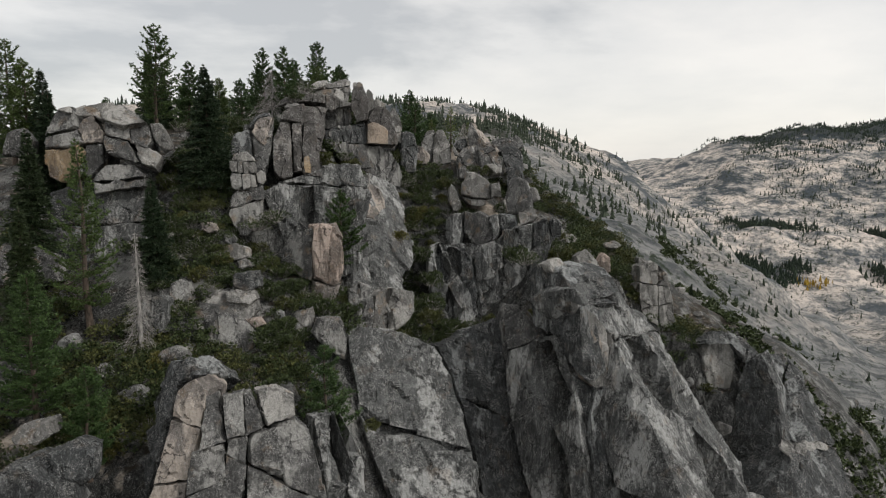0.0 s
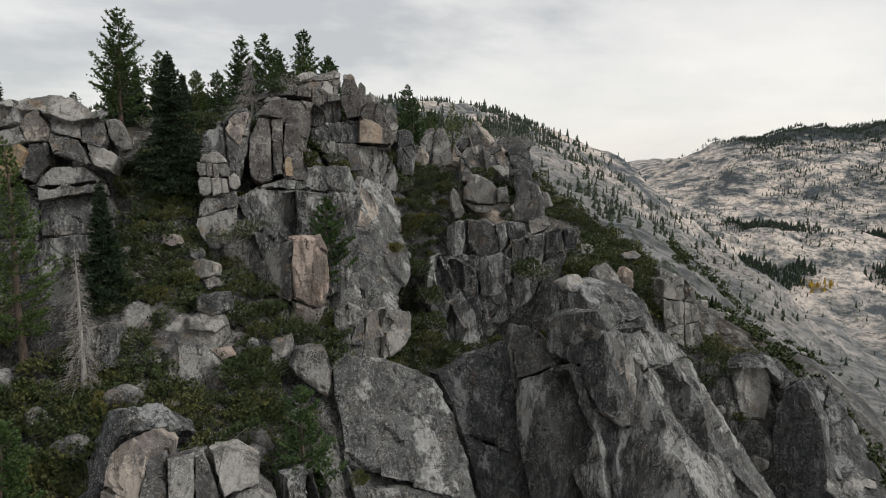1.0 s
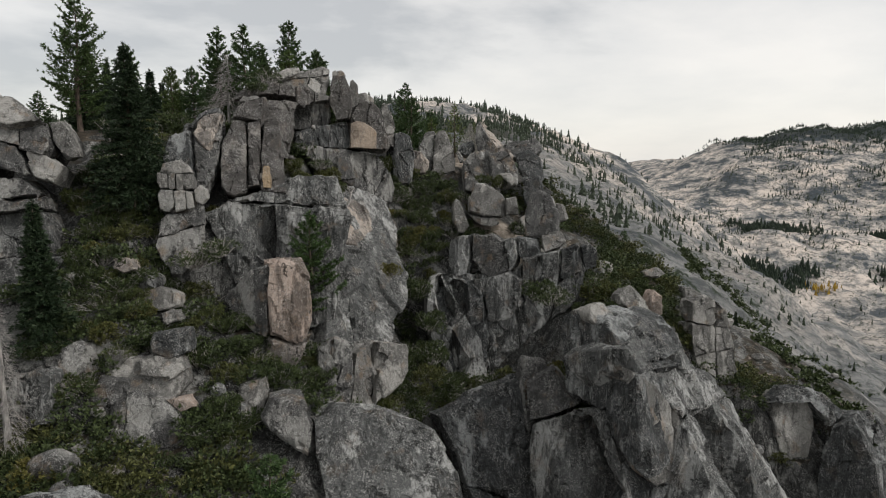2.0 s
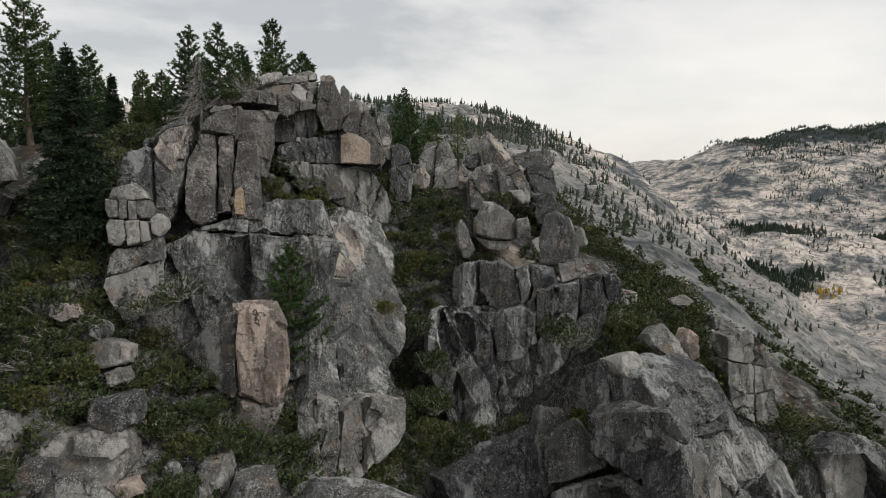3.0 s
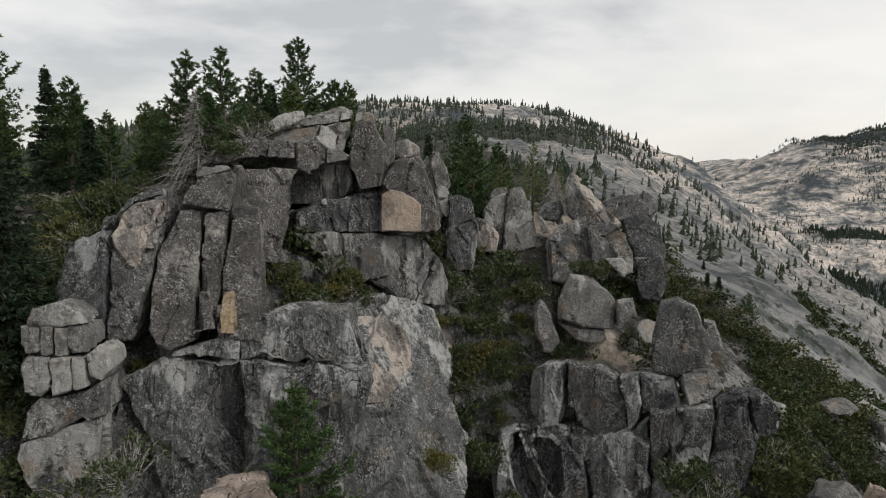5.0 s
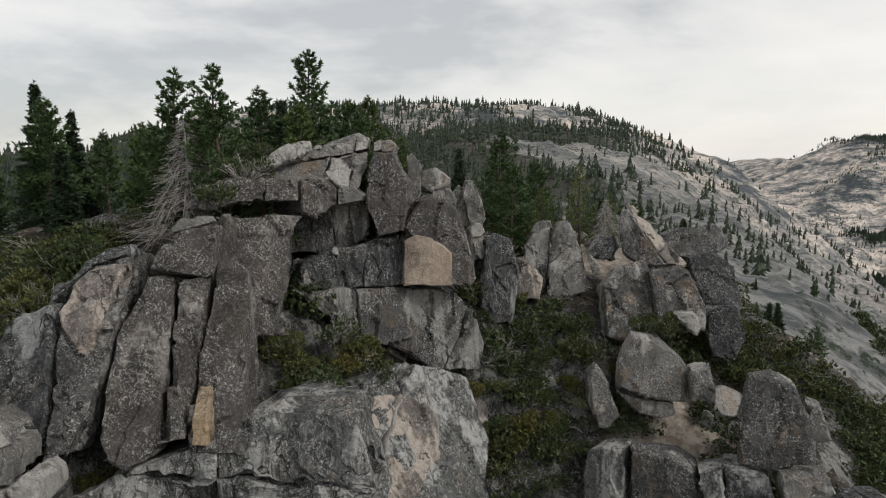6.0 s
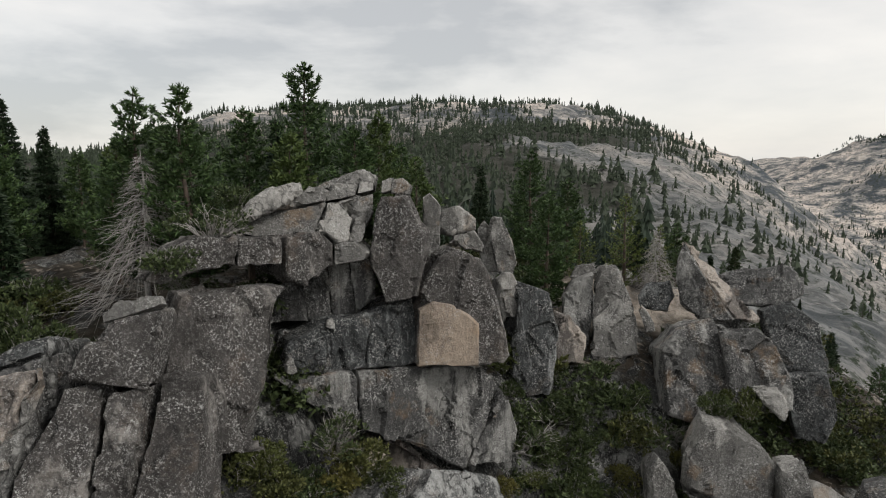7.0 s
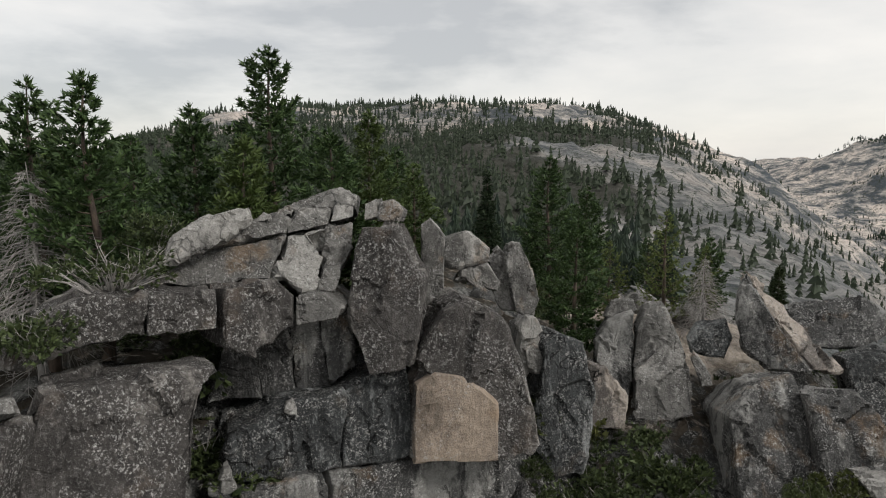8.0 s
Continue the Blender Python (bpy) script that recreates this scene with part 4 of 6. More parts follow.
rock("boulder", (-8.3, 123.2, 104.5), 15, 10, [(-0.4, -0.9), (0.3, -0.9), (0.6, 0.1), (0.1, 1.0), (-0.6, 0.6)], 1.5, granite_pale,
     "small granite boulder jammed in a cleft")
# front of the slab in greyer granite, its shade put into the colour
poised = rock("rock_slab", (7.0, 131.2, 104.8), -15, 12, [(-2.2, 0.2), (-1.6, -1.6), (-0.0, -2.8), (1.3, -3.0), (2.6, -2.5), (1.2, -0.6), (-0.7, 2.1), (-1.8, 3.7), (-2.2, 2.0)], 2.2, granite,
     "tilted granite slab poised on its edge, lit upper face coloured paler")
# the face that catches the light, painted brighter with rosy granite
rock("upper_face", (7.6, 131.0, 104.4), 30, 40, [(0.0, 2.9), (0.6, -0.4), (1.1, -2.6), (3.3, -3.0), (2.9, -2.0), (2.1, 0.4), (1.0, 4.0), (-0.1, 5.0)], 1.3, granite_rosy,
     "", parent=poised)
rock("boulder", (-37.0, 53.9, 75.8), 5, 25, [(-1.2, -0.9), (0.7, -0.9), (1.9, -0.0), (1.4, 1.4), (-1.1, 0.8), (-1.7, -0.3)], 3, granite_pale,
     "pale granite boulder on sandy ground")
rock("boulder", (-31.8, 51.4, 74.2), 10, 15, [(-1.4, -0.7), (0.4, -2.0), (1.5, -1.3), (1.7, 1.2), (-0.4, 1.6), (-1.9, 1.2)], 4, granite_dark,
     "dark granite boulder below sandy ground")
rock("rock_block", (-34.0, 48.9, 73.1), 5, 15, [(-2.9, -2.4), (3.4, -2.7), (2.8, 0.1), (0.5, 1.1), (-0.6, 2.4), (-3.1, 1.7)], 5, granite_dark,
     "dark granite block below sandy ground")
rock("boulder", (-32.6, 77.1, 84.3), 5, 20, [(-1.2, -1.1), (0.2, -1.6), (1.3, -0.5), (1.0, 0.9), (-0.1, 1.4), (-1.3, 0.8)], 3, granite,
     "round granite boulder on the slope")
rock("rock_block", (-34.6, 73.5, 81.9), 5, 12, [(-1.7, -1.7), (-0.3, -2.2), (1.9, -2.0), (2.1, 1.9), (1.0, 2.4), (-0.9, 1.9), (-2.1, -0.3)], 3, granite_streaked,
     "streaked granite block on the slope", ribs=0.5, joints=[(0.0, 2.3, -0.0, -2.2)])
rock("boulder", (-29.4, 76.7, 81.3), 5, 20, [(-1.1, -1.2), (0.3, -1.2), (1.9, -0.2), (1.5, 1.2), (-0.8, 1.6), (-1.7, -0.2)], 3, granite,
     "grey granite boulder under a flat boulder")
rock("boulder", (-23.2, 76.9, 80.3), 8, 20, [(-0.2, -0.7), (1.2, -0.3), (0.5, 0.6), (-1.4, 0.4)], 2, granite_pink,
     "pinkish granite stone under a flat boulder")
rock("rock_block", (23.4, 101.2, 84.1), 15, 40, [(-1.7, -0.2), (-0.5, -1.6), (2.1, -1.9), (1.6, 0.1), (0.3, 2.4), (-1.8, 1.3)], 3, granite_pale,
     "sloping pale granite block among shrubs")
rock("boulder", (33.0, 122.5, 84.0), 5, 40, [(-1.5, -0.6), (0.6, -0.8), (2.1, -0.0), (0.7, 1.1), (-1.8, 0.4)], 2.5, granite_pale,
     "flat pale granite boulder among shrubs")
rock("boulder", (40.5, 125.6, 80.0), 5, 40, [(-1.5, -0.9), (0.7, -1.6), (2.1, -0.4), (0.0, 1.3), (-1.3, 1.6)], 2.5, granite_pale,
     "flat pale granite boulder above a gully")
rock("rock_block", (11.5, 97.4, 73.5), 15, 15, [(-2.3, 1.5), (-2.2, -4.2), (2.7, -4.9), (2.3, -0.6), (0.9, 4.0), (-1.4, 4.4)], 4, granite,
     "lichen spotted granite wall in a gully", res=0.3, ribs=0.8)
rock("rock_block", (-11.4, 86.0, 81.2), 10, 15, [(-1.8, -2.4), (1.8, -2.7), (1.8, 1.5), (-0.0, 2.4), (-1.7, 1.4)], 4, granite,
     "fractured granite block below a leaning boulder", ribs=0.5, joints=[(-0.0, 2.4, 0.1, -2.6)])
rock("boulder", (-26.0, 81.7, 86.9), 5, 30, [(-0.3, -0.8), (1.0, -0.3), (0.2, 0.8), (-1.0, 0.4)], 2.5, granite_pale,
     "pale granite boulder among shrubs")
rock("boulder", (-24.8, 78.7, 85.2), 5, 15, [(-1.7, -0.8), (0.1, -1.6), (1.9, -0.8), (1.5, 1.2), (-0.1, 1.1), (-1.7, 0.8)], 3, granite_dark,
     "dark granite boulder among shrubs")
rock("boulder", (-25.2, 77.8, 83.5), 5, 40, [(-1.8, -0.9), (1.0, -1.3), (2.2, -0.3), (1.4, 0.9), (-0.6, 0.9), (-2.2, 0.6)], 3, granite_pale,
     "flat pale granite boulder among shrubs")
rock("boulder", (-29.5, 78.2, 83.9), 5, 40, [(-0.7, -0.8), (0.3, -0.9), (1.1, 0.1), (0.5, 1.0), (-1.2, 0.7)], 3, granite_pale,
     "flat pale granite boulder among shrubs")
rock("boulder", (-31.3, 84.4, 91.4), 5, 35, [(-0.9, -0.3), (0.1, -0.9), (1.2, -0.5), (0.6, 0.9), (-1.1, 0.8)], 2.5, granite_rosy,
     "pale granite boulder above shrubs")
leaning = rock("boulder", (-15.6, 85.3, 87.9), 20, 6, [(-2.2, -3.6), (0.1, -4.6), (1.6, -4.3), (2.2, -2.4), (2.0, 2.1), (1.3, 3.8), (-0.4, 3.8), (-2.1, 3.7)], 6, granite_pink,
     "pinkish leaning granite boulder with vertical grooves", ribs=0.9)
# left side away from the sun; grey granite paints its shade on the boulder
rock("dark_side", (-17.8, 85.2, 88.2), -25, 6, [(-3.5, -2.6), (-1.5, -3.9), (0.3, -4.2), (-0.3, 3.1), (-1.7, 2.5), (-4.1, 1.0), (-5.6, -1.0)], 5, granite,
     "", parent=leaning)
rock("boulder", (-16.3, 84.9, 82.5), 14, 0, [(-1.7, 0.2), (-1.1, -2.0), (0.5, -2.4), (1.7, -0.8), (2.5, 0.8), (0.9, 0.7), (-1.4, 1.5)], 4, granite_rosy,
     "granite pedestal under a leaning boulder")
# stained by water, and darker granite for the shade on this left face
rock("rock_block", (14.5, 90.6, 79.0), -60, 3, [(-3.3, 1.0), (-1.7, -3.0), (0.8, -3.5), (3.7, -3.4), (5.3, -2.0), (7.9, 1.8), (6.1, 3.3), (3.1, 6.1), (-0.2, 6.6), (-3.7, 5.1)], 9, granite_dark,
     "dark water stained head of a granite pillar, shade in its colour", res=0.28, ribs=0.7, joints=[(-1.2, 6.3, 1.8, -3.9), (-3.2, 0.3, 8.2, 2.5)])
# the block's side turned from the sun, its shade coloured in as dark granite
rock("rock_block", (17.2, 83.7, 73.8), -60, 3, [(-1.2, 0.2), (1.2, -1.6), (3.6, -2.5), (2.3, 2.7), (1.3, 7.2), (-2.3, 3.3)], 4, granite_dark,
     "side of a pale block on a pillar, shade in its dark colour", res=0.28)
rock("rock_block", (19.3, 82.6, 76.0), 20, 6, [(-0.7, 0.3), (-0.0, -5.4), (1.2, -6.5), (6.2, -5.7), (6.7, -5.1), (4.1, 0.3), (1.5, 3.6), (-0.9, 5.3)], 5, granite_pale,
     "pale overhanging granite block on a pillar", rough=0.05, joints=[(3.6, 0.5, 3.9, -6.5)])
rock("rock_buttress", (24.3, 83.4, 74.6), 52, 34, [(-3.0, 8.0), (0.2, 2.0), (-1.5, -3.9), (-3.6, -13.2), (-5.5, -20.0), (18.3, -33.3), (15.6, -22.4), (13.8, -12.5), (12.8, -6.7), (13.3, -0.1), (10.3, 4.7), (7.4, 9.4), (3.5, 12.0), (-3.1, 10.3)], 9, granite_streaked,
     "long sloping granite slab of a pillar", res=0.32, ribs=0.4, joints=[(-1.1, 9.1, -0.2, -22.9), (4.5, 11.5, 8.6, -25.4), (1.1, 1.7, 28.2, -2.2)])
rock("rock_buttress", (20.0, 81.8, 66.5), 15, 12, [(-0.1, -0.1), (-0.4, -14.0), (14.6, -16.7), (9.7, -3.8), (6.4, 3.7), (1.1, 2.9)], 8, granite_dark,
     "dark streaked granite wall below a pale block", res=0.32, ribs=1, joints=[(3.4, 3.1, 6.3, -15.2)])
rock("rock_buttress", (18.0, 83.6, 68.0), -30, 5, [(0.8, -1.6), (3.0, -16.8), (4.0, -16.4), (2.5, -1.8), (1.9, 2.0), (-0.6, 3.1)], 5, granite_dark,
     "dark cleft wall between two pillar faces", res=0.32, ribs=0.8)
rock("rock_buttress", (11.5, 89.8, 68.8), -46, 8, [(-2.7, -1.8), (-1.3, -6.2), (1.3, -12.1), (5.9, -19.9), (13.4, -16.0), (10.3, -2.1), (8.3, 2.8), (5.9, 6.7), (2.9, 6.5), (0.6, 5.2), (-3.3, 2.9)], 9, granite_streaked,
     "tall streaked granite face of a pillar", res=0.32, ribs=0.7, joints=[(3.4, 6.7, 9.4, -18.1)])
rock("rock_block", (12.2, 94.2, 73.7), -20, 15, [(-2.4, -2.5), (0.9, -1.0), (3.2, 0.1), (1.7, 1.4), (-0.5, 3.7), (-3.2, 2.0)], 5, granite,
     "lichen spotted granite block jammed beside a pillar")
rock("rock_block", (38.0, 112.4, 77.0), 5, 12, [(-2.7, -1.2), (-2.2, -4.6), (0.8, -6.4), (2.5, -7.5), (4.0, -5.6), (3.7, -3.1), (2.7, 3.0), (0.4, 5.3), (-2.5, 4.6)], 5, granite_pale,
     "rounded jointed granite knob above a gully", joints=[(-2.4, 1.5, 4.0, 0.4), (-2.7, -3.3, 4.2, -2.2), (1.0, 5.2, 0.7, -7.2)])
rock("rock_slab", (31.5, 100.0, 76.0), 30, 25, [(-2.6, 2.4), (-0.1, -2.8), (1.8, -3.6), (0.1, -1.4), (-2.0, 5.5), (-3.5, 6.1)], 2, granite,
     "long granite flake leaning on a slab")
# left-turned face of the slab; dark granite puts its shade into the colour
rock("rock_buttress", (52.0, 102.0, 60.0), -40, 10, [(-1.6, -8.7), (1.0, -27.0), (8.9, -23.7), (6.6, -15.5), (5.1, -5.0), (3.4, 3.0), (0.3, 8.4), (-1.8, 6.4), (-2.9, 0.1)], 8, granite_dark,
     "face of a granite slab with its shade in the dark colour", res=0.4, ribs=0.7)
rock("rock_buttress", (58.6, 107.0, 61.8), 40, 36, [(-1.2, -1.1), (-8.0, -8.3), (-22.2, -22.3), (-3.7, -29.6), (2.3, -21.2), (5.3, -16.2), (7.5, -8.6), (10.0, -0.5), (7.3, 4.0), (0.2, 5.4)], 9, granite_dark,
     "sloping granite slab with white scars", res=0.4, ribs=0.5, joints=[(-9.5, -8.0, 8.2, -14.0), (-5.7, -10.9, -18.6, -23.8)])
rock("rock_slab", (58.3, 106.4, 62.0), 40, 36, [(-10.8, -8.9), (-8.8, -11.0), (-1.6, -12.0), (5.8, -13.7), (0.6, -10.5), (-5.1, -9.5), (-8.4, -7.7)], 0.6, granite_pale,
     "white scar of fresh granite on a slab")
rock("boulder", (44.5, 108.0, 67.5), 5, 8, [(1.2, -3.7), (2.3, -7.4), (6.0, -7.3), (7.4, -2.4), (6.1, 1.2), (3.0, 1.9), (0.7, -0.2)], 5, granite_pale,
     "pale granite knob among shrubs")
rock("rock_slab", (45.0, 107.6, 69.8), 5, 30, [(5.0, -1.1), (7.3, -4.5), (10.1, -3.0), (7.1, -0.0), (2.4, 1.1), (-0.6, -1.3)], 4, granite_dark,
     "dark granite slab over a pale knob")
rock("boulder", (26.0, 101.5, 81.8), 5, 12, [(0.2, 0.0), (1.3, 0.6), (1.3, 2.8), (0.2, 3.7), (-0.6, 2.1)], 2.5, granite_pink,
     "upright pinkish granite boulder among shrubs")
rock("rock_buttress", (-5.0, 78.0, 73.0), 20, 36, [(-6.4, 1.2), (-6.1, -4.6), (-5.7, -8.7), (-4.1, -14.2), (-2.6, -21.5), (7.0, -23.4), (7.0, -16.1), (7.0, -9.9), (6.7, -4.6), (6.2, -0.0), (5.0, 3.6), (3.2, 4.7), (-0.0, 6.2), (-4.4, 7.1), (-6.6, 6.3)], 9, granite_streaked,
     "smooth dark granite slab streaked by water", res=0.32, ribs=0.45, joints=[(-6.8, -4.1, 7.2, -10.6)])
rock("rock_buttress", (4.0, 93.0, 68.4), 24, 25, [(-3.0, 0.6), (-2.2, -4.5), (-1.6, -10.6), (-1.3, -17.9), (-1.1, -26.9), (7.3, -28.8), (8.4, -20.5), (7.8, -13.1), (6.9, -6.2), (7.0, 0.7), (7.8, 7.4), (3.3, 7.0), (-1.9, 5.2), (-4.6, 4.6)], 6, granite_dark,
     "dark broken granite wall of a gully", res=0.32, ribs=1.2, joints=[(-3.5, -3.0, 10.5, -10.2)])
rock("rock_buttress", (-18.5, 54.4, 75.5), 18, 30, [(-1.5, -4.0), (-1.3, -10.3), (8.0, -11.9), (7.2, -4.8), (6.6, -0.3), (5.1, 1.0), (2.4, 0.2), (-0.9, -0.2)], 8, granite,
     "fractured granite face of a dome below the slope", group="plates of the fractured dome", res=0.27, ribs=0.3, joints=[(0.9, 0.1, -0.1, -10.5), (0.4, -2.4, 7.9, -7.3)])
rock("rock_buttress", (-18.5, 54.4, 75.5), 14, 28, [(-4.7, -9.9), (-1.1, -10.4), (-0.9, -3.6), (-1.2, -0.4), (-4.1, -1.0)], 8, granite,
     "fractured granite face of a dome below the slope", group="plates of the fractured dome", res=0.27, joints=[(-4.2, -4.6, -1.0, -3.6)])
rock("rock_block", (-18.3, 54.3, 75.5), 16, 34, [(-3.1, 1.8), (-3.4, -0.9), (-1.2, -0.3), (-1.8, 4.2), (-2.9, 3.9)], 5, granite,
     "narrow granite plate of a dome", group="plates of the fractured dome")
rock("rock_block", (-18.3, 54.3, 75.5), 16, 34, [(-1.1, -0.1), (0.4, 0.0), (2.2, 0.6), (1.0, 4.2), (-1.5, 3.9)], 5, granite,
     "squared granite plate of a dome", group="plates of the fractured dome", joints=[(0.4, 4.3, 0.5, -0.1)])
rock("rock_block", (-18.3, 54.3, 75.5), 18, 34, [(2.5, 0.6), (5.0, 1.3), (5.0, 3.1), (3.5, 4.2), (1.6, 4.1)], 5, granite_pale,
     "pale granite plate of a dome", group="plates of the fractured dome")
rock("rock_block", (-20.5, 54.0, 75.5), -5, 26, [(-4.6, -0.8), (-5.2, -5.1), (-5.3, -10.5), (-1.7, -10.3), (-1.9, -3.6), (-1.6, -1.0), (-1.3, 1.5), (-1.3, 4.2), (-2.6, 5.3), (-4.3, 3.9)], 6, granite_rosy,
     "pinkish broken edge of a granite dome", ribs=0.3, joints=[(-4.4, 1.6, -1.1, 0.7), (-4.9, -4.2, -1.4, -3.6)])
rock("rock_block", (-22.5, 55.0, 75.5), -38, 24, [(-8.2, 1.1), (-7.0, -4.6), (-4.0, -12.9), (-3.2, -12.6), (-4.3, -7.0), (-4.5, -2.4), (-5.3, 2.9), (-2.9, 4.8), (-5.3, 6.1), (-8.0, 5.0)], 6, granite_dark,
     "dark streaked side of a granite dome", ribs=0.8)
rock("rock_buttress", (-12.0, 60.0, 68.5), 30, 26, [(0.1, -0.1), (0.4, -8.2), (4.7, -9.4), (3.9, -1.6), (2.9, 2.6), (2.3, 6.2), (0.1, 6.1)], 6, granite_streaked,
     "stepped granite rib beside a dome", res=0.3, ribs=0.5, joints=[(2.1, 5.9, 2.4, -8.8)])
rock("rock_column", (-29.8, 94.7, 101.5), 5, 30, [(-0.5, -2.4), (1.4, -4.1), (2.1, -3.5), (1.4, 1.1), (0.6, 3.8), (-0.6, 3.4), (-1.3, 2.7), (-1.6, 0.9), (-1.6, -1.3)], 5, granite_dark,
     "dark blue grey granite column at the end of the cliff", group="columns of the cliff", ribs=0.3)
rock("rock_block", (-46.2, 86.1, 94.7), -2, 16, [(-0.6, -8.7), (-1.3, 0.9), (-3.4, 2.9), (-7.2, 1.3), (-9.2, -1.8), (-8.8, -8.8)], 9, granite_dark,
     "dark rounded base block of a granite outcrop", group="blocks of the rounded outcrop", rough=0.13, joints=[(-9.2, -3.8, -0.9, -3.0)])
rock("rock_block", (-46.2, 86.1, 94.7), 14, 14, [(-1.0, -8.6), (6.0, -8.9), (7.5, -3.2), (6.8, -0.0), (5.3, 2.0), (1.4, 1.5), (-0.9, 0.8)], 9, granite_streaked,
     "white streaked base block of a granite outcrop", group="blocks of the rounded outcrop", ribs=0.3, rough=0.13, joints=[(-1.0, -3.3, 7.5, -2.9)])
rock("rock_block", (-45.0, 86.0, 99.0), 12, 22, [(-1.5, -3.4), (0.7, -2.9), (4.8, -2.3), (4.5, -0.6), (3.0, 0.8), (-0.5, 0.6), (-1.8, -1.4)], 8, granite,
     "layered granite band in an outcrop", group="blocks of the rounded outcrop", joints=[(-1.8, -1.7, 4.7, -1.0)])
rock("rock_block", (-49.2, 86.6, 103.4), 0, 24, [(-0.9, -1.7), (1.0, -0.9), (-0.0, 0.7), (0.1, 2.7), (-1.2, 4.6), (-3.6, 4.0), (-4.5, 1.4), (-4.3, -1.7)], 9, granite,
     "rounded granite block on top of an outcrop", group="blocks of the rounded outcrop", rough=0.13, joints=[(-4.4, 0.2, 0.1, 1.4)])
rock("rock_block", (-49.2, 86.6, 103.4), 12, 18, [(0.1, 0.8), (0.9, -0.9), (3.2, -0.9), (3.4, 0.5), (1.8, 3.1), (0.5, 2.4)], 8, granite_rosy,
     "pale broken granite block of an outcrop", group="blocks of the rounded outcrop")
rock("rock_block", (-50.0, 86.0, 101.0), 0, 4, [(-3.0, -2.9), (-1.2, -3.8), (0.4, -2.1), (2.1, 0.3), (0.8, 1.2), (-0.4, 0.8), (-3.4, 0.6)], 8, granite_orange,
     "orange stained granite block of an outcrop", group="blocks of the rounded outcrop")
rock("rock_block", (-47.5, 86.4, 100.0), 8, 2, [(-1.9, -1.1), (-0.2, -2.2), (1.5, -0.2), (1.5, 2.3), (-0.5, 2.3)], 7, granite,
     "shaded granite block under a pale one", group="blocks of the rounded outcrop", ribs=0.3)
rock("rock_slab", (-46.0, 88.5, 106.8), 10, 50, [(-3.2, -0.9), (-1.4, -0.8), (2.5, -3.0), (5.5, -1.9), (3.7, 0.1), (0.4, 2.3), (-3.1, 1.8), (-6.4, 0.6)], 3, granite_pale,
     "layered granite plate capping an outcrop", group="blocks of the rounded outcrop", joints=[(-1.4, 2.4, 0.1, -3.4)])
rock("rock_block", (-42.7, 87.3, 102.8), 14, 30, [(-2.8, 1.1), (2.5, -1.0), (3.0, 0.2), (2.1, 3.0), (-1.0, 2.3), (-3.1, 3.2)], 8, granite,
     "jointed granite layer of an outcrop", group="blocks of the rounded outcrop", joints=[(-0.1, 2.7, 0.4, -0.4)])
rock("rock_block", (-42.9, 86.6, 101.5), 14, 16, [(-2.6, 0.7), (-2.1, -0.5), (1.8, -1.6), (1.1, -0.2), (0.3, 1.4), (-2.6, 2.2)], 8, granite,
     "jointed granite layer of an outcrop", group="blocks of the rounded outcrop")
rock("rock_block", (-41.0, 87.2, 101.0), 18, 22, [(0.0, -1.3), (1.8, -2.1), (2.6, -0.2), (1.0, 0.9), (-0.8, 1.5)], 7, granite_pale,
     "pale granite block at the end of an outcrop", group="blocks of the rounded outcrop")
rock("boulder", (-39.7, 89.8, 103.7), 10, 20, [(-0.7, -0.5), (0.7, -2.5), (1.9, -2.0), (1.1, 0.4), (-0.0, 2.0), (-1.4, 1.7)], 3, granite_pale,
     "granite boulder on the end of an outcrop")



# ---- the sheet of ground ----
gx = spread(-62, 62, 0.8, -4300, 4300, (1.04, 1.034))
gy = spread(40, 156, 0.8, -2500, 4500, (1.09, 1.033))
GX, GY = np.meshgrid(gx, gy)
GZ = under_rocks(GX, GY, ground_height(GX, GY))
nx, ny = len(gx), len(gy)
idx = np.arange(nx * ny).reshape(ny, nx)
quads = np.stack([idx[:-1, :-1], idx[:-1, 1:], idx[1:, 1:], idx[1:, :-1]], -1).reshape(-1, 4)
ground = mesh_object("ground", np.stack([GX, GY, GZ], -1).reshape(-1, 3).tolist(), quads.tolist(), ground_mat)
tagged(ground, "rocky mountain ground of soil, gravel and bare granite", "ground", kind="structure")


def height_at(x, y):
    return float(under_rocks(np.array([x]), np.array([y]), ground_height(x, y))[0])




# ---- plants ----
def leaf_material(name, low, high, rough=0.6):
    m, t, b = material(name)
    geo = t.nodes.new("ShaderNodeNewGeometry")
    rnd = t.nodes.new("ShaderNodeObjectInfo").outputs["Random"]
    col = mix(t, geo.outputs["Random Per Island"], low, high)
    warm = tuple(c * f for c, f in zip(high, (1.5, 1.15, 0.8)))
    col = mix(t, math_node(t, "MULTIPLY", step(t, rnd, 0.6, 1.0), 0.4), col, warm)
    clump = grain(t, geo.outputs["Position"], 0.9, 4)
    col = mix(t, math_node(t, "MULTIPLY", step(t, clump, 0.45, 0.7), 0.5), col, low)
    t.links.new(col, b.inputs["Base Color"])
    b.inputs["Roughness"].default_value = rough
    b.inputs["Specular IOR Level"].default_value = 0.3
    return m


